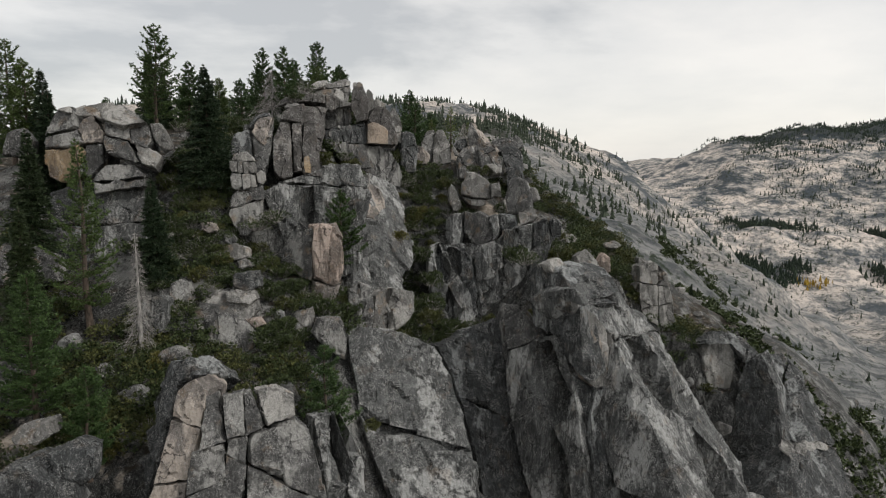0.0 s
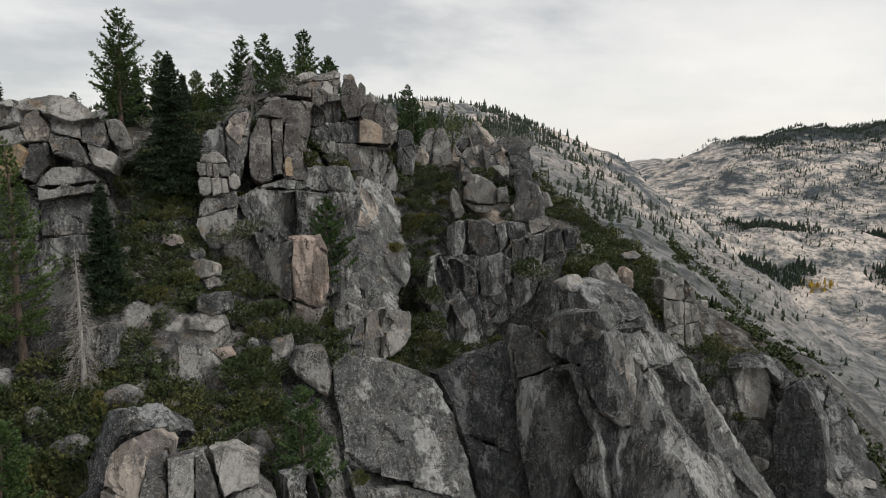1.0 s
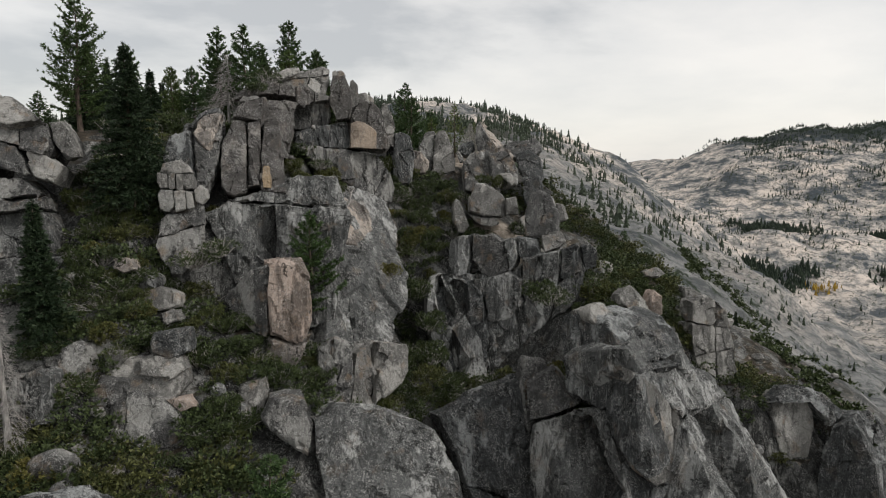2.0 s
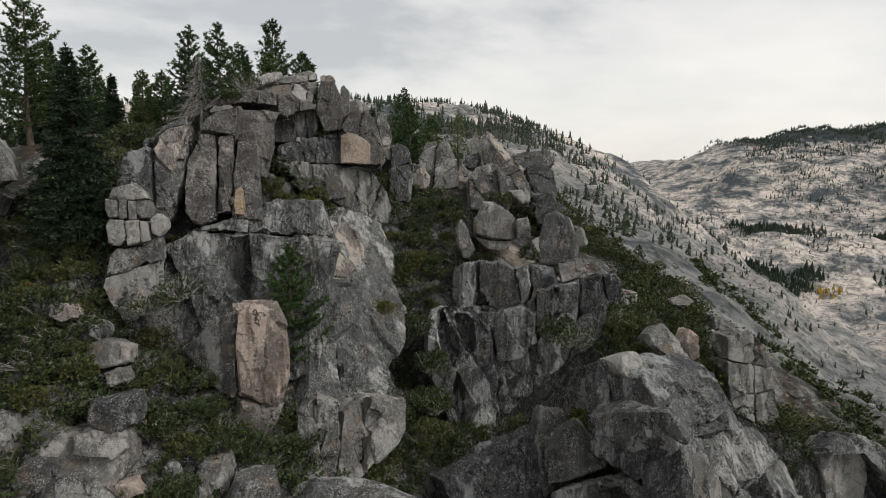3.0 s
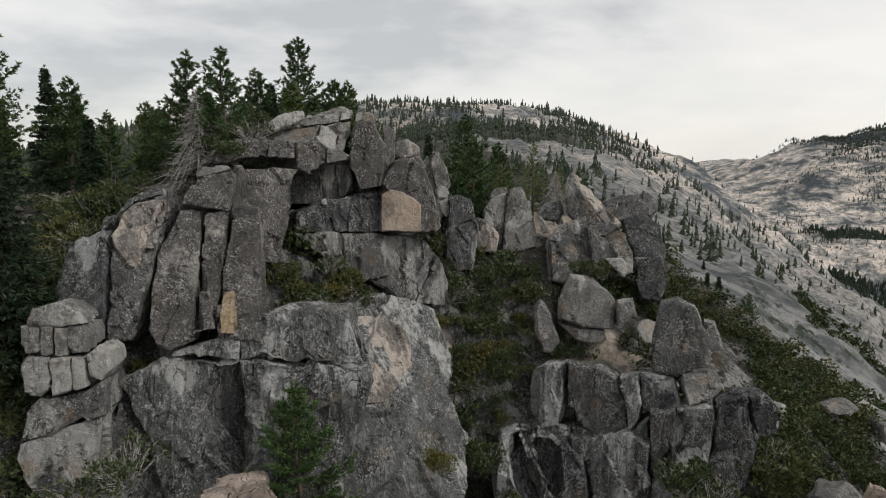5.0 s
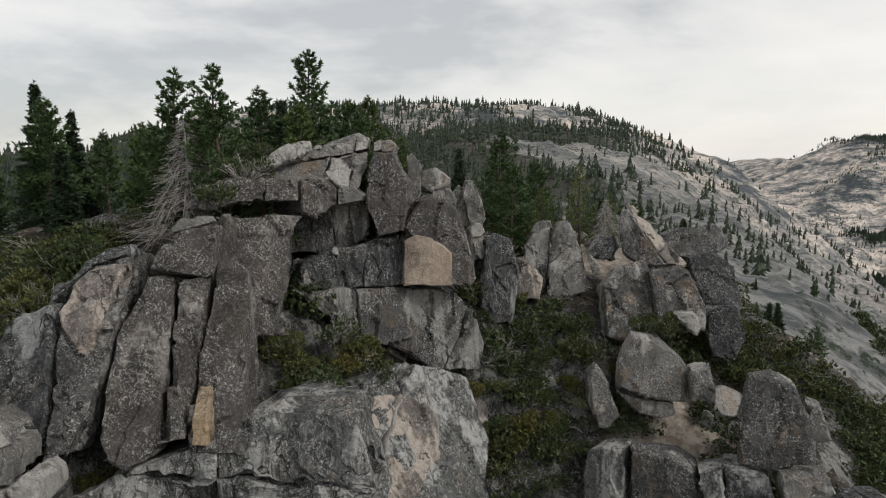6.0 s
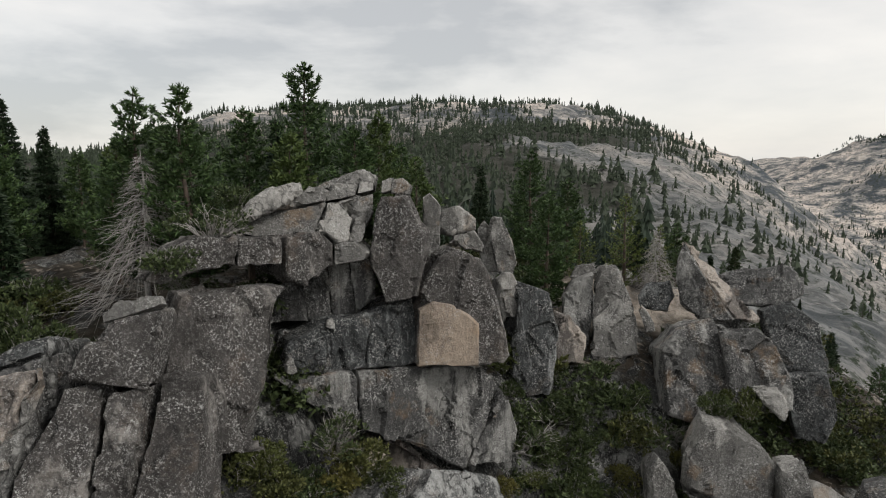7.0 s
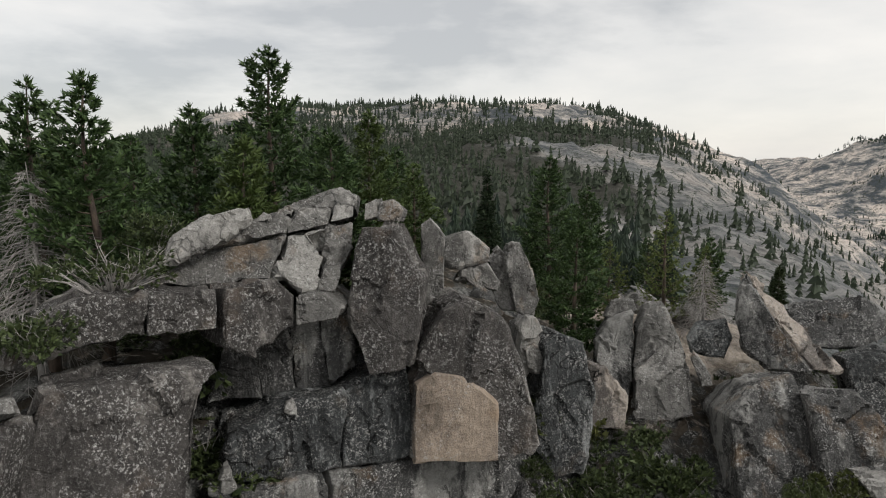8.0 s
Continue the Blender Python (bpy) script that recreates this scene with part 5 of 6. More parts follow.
def bark_material(name, low, high):
    m, t, b = material(name)
    p = t.nodes.new("ShaderNodeTexCoord").outputs["Object"]
    g = grain(t, p, 5.0, 6, 0.7, (1, 1, 0.2))
    t.links.new(mix(t, step(t, g, 0.35, 0.65), low, high), b.inputs["Base Color"])
    b.inputs["Roughness"].default_value = 0.9
    bump = node(t, "ShaderNodeBump", [("Height", g)], Strength=0.8, Distance=0.08)
    t.links.new(bump.outputs[0], b.inputs["Normal"])
    return m


needle_mat = leaf_material("pine_needles", (0.028, 0.055, 0.020), (0.088, 0.140, 0.046))
fir_mat = leaf_material("fir_needles", (0.012, 0.025, 0.012), (0.037, 0.060, 0.025))
young_mat = leaf_material("young_pine_needles", (0.072, 0.105, 0.026), (0.165, 0.193, 0.055))
brush_mat = leaf_material("shrub_leaves", (0.018, 0.029, 0.011), (0.091, 0.120, 0.043))
olive_mat = leaf_material("olive_shrub_leaves", (0.030, 0.037, 0.012), (0.135, 0.143, 0.047))
bright_mat = leaf_material("bright_pine_needles", (0.030, 0.058, 0.018), (0.084, 0.140, 0.042))
gold_mat = leaf_material("yellow_leaves", (0.22, 0.14, 0.02), (0.50, 0.34, 0.05))
woods_mat = leaf_material("far_woods", (0.012, 0.024, 0.016), (0.036, 0.056, 0.032))
bark_mat = bark_material("pine_bark", (0.045, 0.035, 0.028), (0.14, 0.105, 0.08))
twig_mat = bark_material("dead_twigs", (0.20, 0.19, 0.178), (0.46, 0.435, 0.41))


def tube(verts, faces, points, radii, sides=5):
    """Adds a tapered tube along the points."""
    first = len(verts)
    for i, p in enumerate(points):
        d = (points[min(i + 1, len(points) - 1)] - points[max(i - 1, 0)]).normalized()
        a = d.orthogonal().normalized()
        b = d.cross(a)
        for k in range(sides):
            w = 2 * math.pi * k / sides
            verts.append(p + radii[i] * (a * math.cos(w) + b * math.sin(w)))
    for i in range(len(points) - 1):
        for k in range(sides):
            q = first + i * sides
            faces.append((q + k, q + (k + 1) % sides, q + sides + (k + 1) % sides, q + sides + k))


def tuft(verts, faces, at, way, length, count, rng, width=0.10):
    """A brush of needles or leaves that points along way."""
    for k in range(count):
        d = (way + Vector((rng.gauss(0, 0.55), rng.gauss(0, 0.55), rng.gauss(0, 0.45)))).normalized()
        s = d.cross(Vector((rng.gauss(0, 1), rng.gauss(0, 1), rng.gauss(0, 1)))).normalized() * (length * width)
        a = at + d * length * rng.uniform(0.0, 0.2)
        i = len(verts)
        verts.extend((a - s, a + s, a + d * length * rng.uniform(0.7, 1.1)))
        faces.append((i, i + 1, i + 2))


def pine(name, label, at, height, kind="pine", seed=0, lean=0.0, needles=None, bare=0.25, spread_m=None, fill=1.0, brush=0.22):
    """A conifer on its own trunk: limbs in loose whorls, needle tufts along their outer halves."""
    rng = random.Random(seed)
    tree = new(name)
    tree.location = at
    tagged(tree, label, "tree")
    tv, tf, lv, lf, cv, cf = [], [], [], [], [], []
    sway = Vector((rng.uniform(-1, 1), rng.uniform(-1, 1), 0)) * 0.015 * height
    spine = [Vector((lean * height * (k / 8) ** 1.3, 0, height * k / 8)) + sway * math.sin(k * 0.8) for k in range(9)]
    thick = 0.017 * height + 0.05
    tube(tv, tf, spine, [thick * (1.15 if k == 0 else 1 - 0.93 * k / 8) for k in range(9)], 8)

    def on_spine(f):
        k = min(int(f * 8), 7)
        return spine[k].lerp(spine[k + 1], f * 8 - k)

    reach = spread_m or (0.29 * height if kind == "pine" else 0.20 * height)
    levels = int((13 + height * 1.3) * (1.0 if kind == "pine" else 1.5))
    turn = rng.uniform(0, 6)
    for i in range(levels):
        f = bare + (0.985 - bare) * (i + rng.uniform(-0.3, 0.3)) / levels
        f = min(max(f, bare), 0.985)
        g = (f - bare) / (1 - bare)
        shape = (1 - g) ** 0.75 * (0.55 + 0.45 * min(1, g / 0.22)) if kind == "pine" else (1 - g) ** 0.95 + 0.03
        if kind == "pine":
            shape *= rng.uniform(0.62, 1.2)
        for j in range(rng.choice((2, 3, 3)) if kind == "pine" else 4 if kind == "dead" else rng.choice((3, 4, 5))):
            turn += 2.4 + rng.uniform(-0.5, 0.5)
            long = max(0.25, reach * shape * rng.uniform(0.7, 1.1))
            out = Vector((math.cos(turn), math.sin(turn), 0))
            up = (0.10 + 0.55 * g + rng.uniform(-0.15, 0.15)) if kind == "pine" else (-0.22 + 0.5 * g + rng.uniform(-0.1, 0.1))
            if kind == "dead":
                up, long = -0.55 + 0.5 * g, long * 1.1
            p0 = on_spine(f)
            p1 = p0 + (out + Vector((0, 0, up * 0.6))) * long * 0.55
            p2 = p0 + (out + Vector((0, 0, up + (0.15 if kind == "pine" else -0.35 if kind == "dead" else -0.06)))) * long
            tube(lv, lf, [p0, p1, p2], [0.012 * long + 0.012, 0.009 * long + 0.008, 0.006], 3)
            if kind == "dead":
                for q in range(9):
                    s = p0.lerp(p2, rng.uniform(0.35, 1))
                    w = (out + Vector((rng.gauss(0, .7), rng.gauss(0, .7), rng.gauss(-.3, .4)))) * long * 0.4
                    tube(lv, lf, [s, s + w * 0.5, s + w + Vector((0, 0, -0.1))], [0.014, 0.010, 0.004], 3)
                continue
            count = max(3, int(long * (10.5 if kind == "pine" else 11.0) * fill))
            for q in range(count):
                h = rng.uniform(0.35, 1.05) if kind == "pine" else rng.uniform(0.12, 1.0)
                side = out.cross(Vector((0, 0, 1))) * rng.gauss(0, 0.22 if kind == "pine" else 0.20) * long * (0.5 + 0.5 * h)
                s = p0.lerp(p1, h / 0.55) if h < 0.55 else p1.lerp(p2, (h - 0.55) / 0.45)
                s = s + side + Vector((0, 0, rng.gauss(0.02, 0.07)))
                way = (out * 0.7 + side.normalized() * 0.5 + Vector((0, 0, 0.5 if kind == "pine" else -0.05))).normalized()
                tuft(cv, cf, s, way, brush * rng.uniform(0.8, 1.35), 6, rng, 0.19)
    if kind != "dead":
        tuft(cv, cf, on_spine(0.985), Vector((0, 0, 1)), 0.4, 16, rng, 0.10)
    wood = twig_mat if kind == "dead" else bark_mat
    mesh_object("trunk", tv, tf, wood, True, tree)
    tagged(mesh_object("branchwork", lv, lf, wood, True, tree), kind="stuff")
    if cv:
        tagged(mesh_object("crown", cv, cf, needles or (needle_mat if kind == "pine" else fir_mat), False, tree), kind="stuff")
    return tree


def shrub_parts(rng, wide, high, leaves, size, twigs):
    """Leaves and stems of a dense, lumpy mountain shrub."""
    cv, cf, tv, tf = [], [], [], []
    lumps = [(Vector((rng.gauss(0, 0.40) * wide, rng.gauss(0, 0.40) * wide, rng.uniform(0.15, 0.8) * high)), rng.uniform(0.26, 0.46) * wide) for k in range(11)]
    for k in range(leaves):
        c, r = rng.choice(lumps)
        d = Vector((rng.gauss(0, 1), rng.gauss(0, 1), rng.gauss(0.35, 0.9))).normalized()
        p = c + Vector((d.x, d.y, d.z * 0.9 * high / wide)) * r * rng.uniform(0.55, 1.05)
        if p.z < -0.2:
            continue
        way = (d + Vector((0, 0, 0.5))).normalized()
        tuft(cv, cf, p, way, size * rng.uniform(0.7, 1.4), 3, rng, 0.36)
    for k in range(twigs):
        c, r = rng.choice(lumps)
        d = Vector((rng.gauss(0, 1), rng.gauss(0, 1), rng.uniform(0.1, 1.3))).normalized()
        a, b = Vector((c.x * 0.3, c.y * 0.3, 0)), c + d * r * rng.uniform(0.8, 1.35)
        m = a.lerp(b, 0.55) + Vector((rng.gauss(0, .12), rng.gauss(0, .12), rng.uniform(0, .2)))
        tube(tv, tf, [a, m, b], [0.035, 0.022, 0.006], 3)
        for q in range(2):
            e = m.lerp(b, rng.uniform(0.2, 0.9))
            tube(tv, tf, [e, e + (d + Vector((rng.gauss(0, .8), rng.gauss(0, .8), rng.gauss(0, .5)))) * 0.3 * r], [0.012, 0.004], 3)
    return cv, cf, tv, tf


def shrub(label, at, wide, high, mat, seed, leaves=420, size=0.17, twigs=7):
    rng = random.Random(seed)
    ob = new("shrub")
    ob.location = at
    tagged(ob, label, "shrub", "mountain shrubs")
    cv, cf, tv, tf = shrub_parts(rng, wide, high, leaves, size, twigs)
    mesh_object("foliage", cv, cf, mat, False, ob)
    mesh_object("stem", tv, tf, twig_mat, True, ob)
    return ob


def inside_rock(x, y, z, clear=0.3):
    """Whether the place lies within a block of rock, or closer than clear to its face."""
    for at, yaw, lean, lo, hi, half in FACES:
        a, e = radians(yaw), radians(lean)
        dx, dy, dz = x - at[0], y - at[1], z - at[2]
        across = abs(dx * math.cos(a) + dy * math.sin(a) - half[1])
        f = dx * math.sin(a) - dy * math.cos(a)
        out = f * math.cos(e) + dz * math.sin(e)
        up = -f * math.sin(e) + dz * math.cos(e)
        if across < half[0] * 0.92 and lo < up < hi * 0.96 and -6 < out < clear:
            return True
    return False


# shrubs that were easy to tell apart are things; four shapes are shared
KINDS = [shrub("dense dark green shrub growing between granite rocks", (0, 0, 0), 1.5, 1.7, brush_mat, 1, 720, 0.175, 26),
         shrub("dark green shrub with bare grey twigs on a rocky slope", (0, 0, 0), 1.7, 1.4, brush_mat, 2, 420, 0.155, 64),
         shrub("olive green mountain shrub among granite boulders", (0, 0, 0), 1.4, 1.5, olive_mat, 3, 660, 0.175, 18),
         shrub("wide low dark shrub spreading over gravel", (0, 0, 0), 2.0, 1.2, brush_mat, 4, 720, 0.175, 40)]
rng = random.Random(7)
spots = []
ZONES = [  # x from, x to, y from, y to, how many tried
    (-60, -11, 46, 104, 4200), (-46, -18, 102, 126, 500), (-9, 12, 111, 129, 700), (14, 42, 90, 136, 1700),
    (-8, 8, 96, 114, 420), (-14, 22, 130, 152, 200), (40, 60, 92, 118, 300), (-14, -4, 78, 98, 200), (8, 24, 97, 110, 380), (10, 32, 111, 131, 700)]
for x0, x1, y0, y1, tries in ZONES:
    px, py = np.array([rng.uniform(x0, x1) for k in range(tries)]), np.array([rng.uniform(y0, y1) for k in range(tries)])
    pz = under_rocks(px, py, ground_height(px, py))
    thick = fbm(px, py, 11.0, 3, 77)
    for x, y, z, d in zip(px, py, pz, thick):
        if d < (-0.04 if y < 66 and x < -22 else -0.10 if y > 64 and x < 10 else -0.25) or inside_rock(x, y, z + 0.3) or (rng.random() < 0.45 and inside_rock(x, y, z + 1.3, 2.2)) or (x - 3) ** 2 + (y - 143) ** 2 < 95 or (x - 8) ** 2 + (y - 116.5) ** 2 < 16:
            continue
        if any((x - q[0]) ** 2 + (y - q[1]) ** 2 < 0.9 for q in spots[-700:]):
            continue
        spots.append((float(x), float(y), float(z)))
rng.shuffle(spots)
spots.sort(key=lambda q: 0 if -45 < q[0] < 20 and 76 < q[1] < 124 else 1)
used = [False] * 4
for x, y, z in spots[:270]:
    k = rng.choices((0, 1, 2, 3), (4, 3, 2, 3))[0]
    s = rng.uniform(0.8, 1.5)
    m = Matrix.LocRotScale((x, y, z - 0.15), Euler((rng.gauss(0, .12), rng.gauss(0, .12), rng.uniform(0, 6.28))), None)
    if used[k]:
        one = copy_thing(KINDS[k], m)
    else:
        one, used[k] = KINDS[k], True
        one.matrix_basis = m
    one.scale = (s * rng.uniform(0.85, 1.2), s * rng.uniform(0.85, 1.2), s * rng.uniform(0.8, 1.15))


# shrubs rooted on the ledges and in the cracks of the cliff
LEDGE = [(-23.0, 107.5, 111.2, 1, 1.1), (-23.8, 104.7, 109.7, 3, 1.0), (-23.6, 111.0, 112.2, 0, 0.9), (-18.4, 104.6, 98.6, 2, 1.0), (-17.0, 105.5, 97.4, 0, 1.2),
         (-15.9, 106.5, 98.2, 2, 0.9), (-18.8, 104.2, 100.2, 0, 0.9), (-8.2, 116.3, 93.4, 2, 0.7), (8.2, 121.5, 97.4, 0, 1.1),
         (6.0, 120.5, 97.8, 0, 0.9), (-23.8, 94.6, 93.6, 0, 0.9), (-23.1, 88.0, 91.6, 1, 1.3), (-2.3, 105.0, 79.2, 0, 1.5), (-3.7, 108.0, 83.0, 0, 1.5),
         (-1.6, 101.0, 76.0, 0, 1.6), (-5.6, 95.0, 74.0, 0, 1.3), (-2.1, 97.0, 75.0, 2, 1.4), (-8.1, 70.2, 69.2, 2, 0.8), (-6.6, 97.6, 88.0, 2, 0.9),
         (11.5, 104.0, 83.4, 0, 1.6), (13.4, 102.0, 83.4, 1, 1.5), (-25.5, 87.0, 90.6, 1, 1.3), (-16.8, 107.3, 100.2, 1, 1.1), (-15.2, 107.6, 98.6, 2, 1.2), (-14.0, 108.4, 97.0, 0, 1.0)]
for x, y, z, k, s in LEDGE:
    one = copy_thing(KINDS[k], Matrix.LocRotScale((x, y, z), Euler((0, 0, rng.uniform(0, 6.28))), None))
    one.scale = (s, s, s)

# wide bushes on the slope above the pillar and on the lower slope
for k, (x, y) in enumerate([(16, 100), (18, 103), (20, 100.5), (22, 104), (19, 97.5), (24, 100), (15, 104), (25, 105), (22, 97), (28, 104), (26, 108), (31, 106), (21, 108), (13, 103),
                            (-30, 62), (-27, 64), (-33, 60), (-24, 66), (-29, 67), (-36, 63), (-21, 63), (-25, 60), (-32, 70), (-22, 69), (-18, 66), (-27, 70), (-16, 69)]):
    low = x < 0
    one = copy_thing(KINDS[(2, 0, 2, 3)[k % 4] if not low else (0, 2, 1)[k % 3]], Matrix.LocRotScale((x, y, height_at(x, y) - 0.1), Euler((0, 0, rng.uniform(0, 6.28))), None))
    s = rng.uniform(1.0, 1.4) if low else rng.uniform(1.4, 2.0)
    one.scale = (s, s, s * 0.9)


def joined_brush(name, label, places, mat, leaves, size):
    """The many further shrubs as one growth."""
    V, F, base = [], [], 0
    pats = []
    for k in range(5):
        cv, cf, tv, tf = shrub_parts(random.Random(50 + k), 1.5, 1.25, leaves, size, 0)
        pats.append((np.array([tuple(c) for c in cv]), np.array(cf)))
    for x, y, z in places:
        v, f = rng.choice(pats)
        a, s = rng.uniform(0, 6.28), rng.uniform(0.8, 1.6)
        r = np.array([[math.cos(a), -math.sin(a), 0], [math.sin(a), math.cos(a), 0], [0, 0, 1]]) * s
        V.append(v @ r.T + np.array([x, y, z - 0.15]))
        F.append(f + base)
        base += len(v)
    ob = mesh_object(name, np.concatenate(V).tolist(), np.concatenate(F).tolist(), mat, False)
    tagged(ob, label, "shrubs", kind="stuff")
    return ob


rest = spots[270:]
joined_brush("brush", "dense dark green mountain brush between the rocks", rest[: len(rest) * 2 // 3], brush_mat, 170, 0.22)
joined_brush("olive_brush", "olive green mountain brush between the rocks", rest[len(rest) * 2 // 3:], olive_mat, 170, 0.22)

# scrub on the talus below the ridge
tx, ty = np.array([rng.uniform(45, 150) for k in range(3400)]), np.array([rng.uniform(70, 260) for k in range(3400)])
tz = ground_height(tx, ty)
ok = (fbm(tx, ty, 26.0, 4, 83) > -0.05) & (tx > 0.22 * ty + 30)
joined_brush("talus_scrub", "dark scrub scattered over a bare talus slope", list(zip(tx[ok].tolist(), ty[ok].tolist(), under_rocks(tx, ty, tz)[ok].tolist())), brush_mat, 40, 0.52)


# ---- single trees ----
def planted(x, y, top):
    z = height_at(x, y)
    return (x, y, z - 0.2), top - z + 0.2


for k, (x, y, top, kind, label) in enumerate([
        (-47.9, 108.4, 122.6, "pine", "tall dark green pine standing behind the outcrop"),
        (-33.5, 92.0, 113.6, "fir", "broad dark fir on the slope beside the cliff"),
        (-46.2, 118.0, 118.0, "pine", "thin pine with sparse branches behind the cliff"),
        (-31.2, 113.8, 119.6, "pine", "bushy pine on top of the cliff"),
        (-27.2, 112.4, 119.6, "pine", "twin topped pine on top of the cliff"),
        (-23.5, 122.4, 122.2, "pine", "tall pine rising behind the summit blocks"),
        (-22.6, 117.0, 117.0, "pine", "small pine behind the summit blocks"),
        (-18.8, 119.2, 117.4, "pine", "small pine behind the summit blocks"),
        (-27.7, 121.4, 119.0, "pine", "slim pine behind the cliff"),
        (-60.8, 134.8, 121.9, "fir", "tall narrow fir behind the cliff"),
        (-59.7, 139.0, 118.9, "fir", "narrow fir behind the cliff"),
        (-54.7, 137.7, 116.3, "pine", "small pine behind the cliff"),
        (-73.4, 110.0, 120.5, "pine", "tall pine at the edge of the wood"),
        (-69.4, 108.0, 117.0, "pine", "pine at the edge of the wood"),
        (-65.3, 106.0, 115.0, "fir", "fir at the edge of the wood"),
        (-44.8, 130.0, 116.6, "pine", "small pine behind the cliff"),
        (-37.0, 119.0, 115.0, "pine", "bushy pine behind the cliff"),
        (-52.0, 116.0, 115.5, "fir", "dark fir in the wood behind the cliff"),
        (-40.0, 112.0, 113.5, "fir", "dark fir in the wood behind the cliff"),
        (-7.6, 147.3, 116.2, "pine", "large dark pine behind the gap"),
        (-5.8, 132.0, 112.0, "pine", "slim pine beside the upright stones"),
        (-41.5, 73.0, 102.7, "pine", "slender green pine in front of the outcrop"),
        (-41.6, 62.0, 89.3, "pine", "young green pine on the lower slope"),
        (-34.2, 58.0, 80.9, "pine", "small green pine on the lower slope"),
        (-14.9, 92.6, 96.0, "pine", "bushy green pine growing against the cliff wall"),
        (-12.9, 67.4, 80.2, "pine", "small yellowish pine on the edge of a slab"),
        (-47.0, 70.0, 95.0, "fir", "dark fir on the lower slope"),
        (-52.0, 80.0, 104.0, "fir", "dark fir beside the outcrop"),
        (-36.0, 79.0, 98.0, "fir", "dark fir below the outcrop"),
        (-56.0, 92.0, 110.0, "fir", "dark fir behind the outcrop"),
        (-22.7, 140.0, 120.0, "pine", "broad dark pine behind the summit blocks"),
        (-20.8, 150.0, 115.5, "pine", "dark pine in the wood behind the summit"),
        (-29.9, 132.0, 118.8, "fir", "dark fir in the wood behind the summit"),
        (-26.9, 145.0, 117.6, "fir", "dark fir in the wood behind the summit"),
        (-36.3, 128.0, 117.6, "pine", "bushy pine behind the cliff"),
        (-3.0, 165.0, 112.7, "pine", "dark pine behind the gravel flat"),
        (12.1, 168.0, 106.5, "pine", "pine on the shoulder behind the rocks"),
        (-15.6, 170.0, 114.6, "fir", "dark fir in the wood behind the gap"),
        (-25.1, 160.0, 117.4, "pine", "dark pine in the wood behind the gap")]):
    at, tall = planted(x, y, top)
    tall = max(tall, 2.5)
    pine("pine_tree" if kind == "pine" else "fir_tree", label, at, tall, kind, seed=100 + k, lean=random.Random(k).uniform(-0.02, 0.02),
         bare=0.08 if kind == "fir" or tall < 8 else 0.14, spread_m=0.27 * tall if label.startswith("broad") else 0.19 * tall if label.startswith("slender") else None, **(dict(fill=0.75, brush=0.44) if "wood" in label else dict(fill=1.5, brush=0.27, needles=bright_mat) if label.startswith("slender") else dict(fill=2.6, brush=0.27, needles=bright_mat) if "green pine" in label and "tall" not in label else dict(fill=1.6, brush=0.33)))
for k, (x, y, top) in enumerate([(1.7, 140.2, 111.8), (-2.5, 141.5, 109.0), (5.5, 143, 108.5)]):
    at, tall = planted(x, y, top)
    pine("pine_tree", "young yellow green pine on the gravel flat", at, tall, "pine", seed=300 + k, needles=young_mat, bare=0.1, spread_m=0.3 * tall)
for k, (x, y, top) in enumerate([(-29.2, 111.0, 115.8), (-35.2, 72.0, 92.4), (4.5, 139.0, 108.4)]):
    at, tall = planted(x, y, top)
    pine("dead_tree", "bare grey dead conifer with drooping branches", at, tall, "dead", seed=400 + k, bare=0.34 if k != 1 else 0.12, spread_m=0.30 * tall if k != 1 else 0.12 * tall)


snag = new("dead_snag")
snag.location = (-12.6, 102.6, 95.2)
tagged(snag, "twisted bare grey snag rooted in a crack of the cliff", "dead tree")
sv, sf = [], []
tube(sv, sf, [Vector(q) for q in ((0, 0, -0.4), (0.2, -0.3, 0.6), (0.7, -0.3, 1.4), (0.8, 0.0, 2.3), (1.2, 0.2, 2.9))], [0.24, 0.2, 0.15, 0.11, 0.04], 7)
mesh_object("trunk", sv, sf, twig_mat, True, snag)
for ends in (((0.5, -0.3, 1.1), (-0.3, -0.6, 1.3), (-0.9, -0.5, 1.2)), ((0.8, 0, 2.2), (0.5, -0.2, 2.7), (0.4, -0.3, 3.1)), ((0.1, -0.2, 0.4), (-0.8, -0.6, 0.2), (-1.6, -0.7, -0.5))):
    sv, sf = [], []
    tube(sv, sf, [Vector(q) for q in ends], [0.09, 0.06, 0.02], 5)
    mesh_object("limb", sv, sf, twig_mat, True, snag)


# ---- the wood behind: copies of a few trees ----
MODELS = [o for o in scene.objects if o.name.split(".")[0] in ("pine_tree", "fir_tree") and "wood behind" in o.get("label", "")]
rng = random.Random(33)
for k in range(46):
    x, y = (rng.uniform(-120, -75), rng.uniform(95, 160)) if k < 14 else (rng.uniform(-75, -6), rng.uniform(138, 196)) if k < 38 else (rng.uniform(0, 45), rng.uniform(158, 200))
    if abs(x + 24) < 9 and y < 150 or (k < 14 and x > -0.66 * y):
        continue
    s = rng.uniform(0.55, 0.95)
    one = copy_thing(rng.choice(MODELS), Matrix.LocRotScale((x, y, height_at(x, y) - 0.2), Euler((0, 0, rng.uniform(0, 6.28))), None))
    one.scale = (s, s, s * rng.uniform(0.85, 1.05))
    tagged(one, group="trees of the wood behind the cliff")


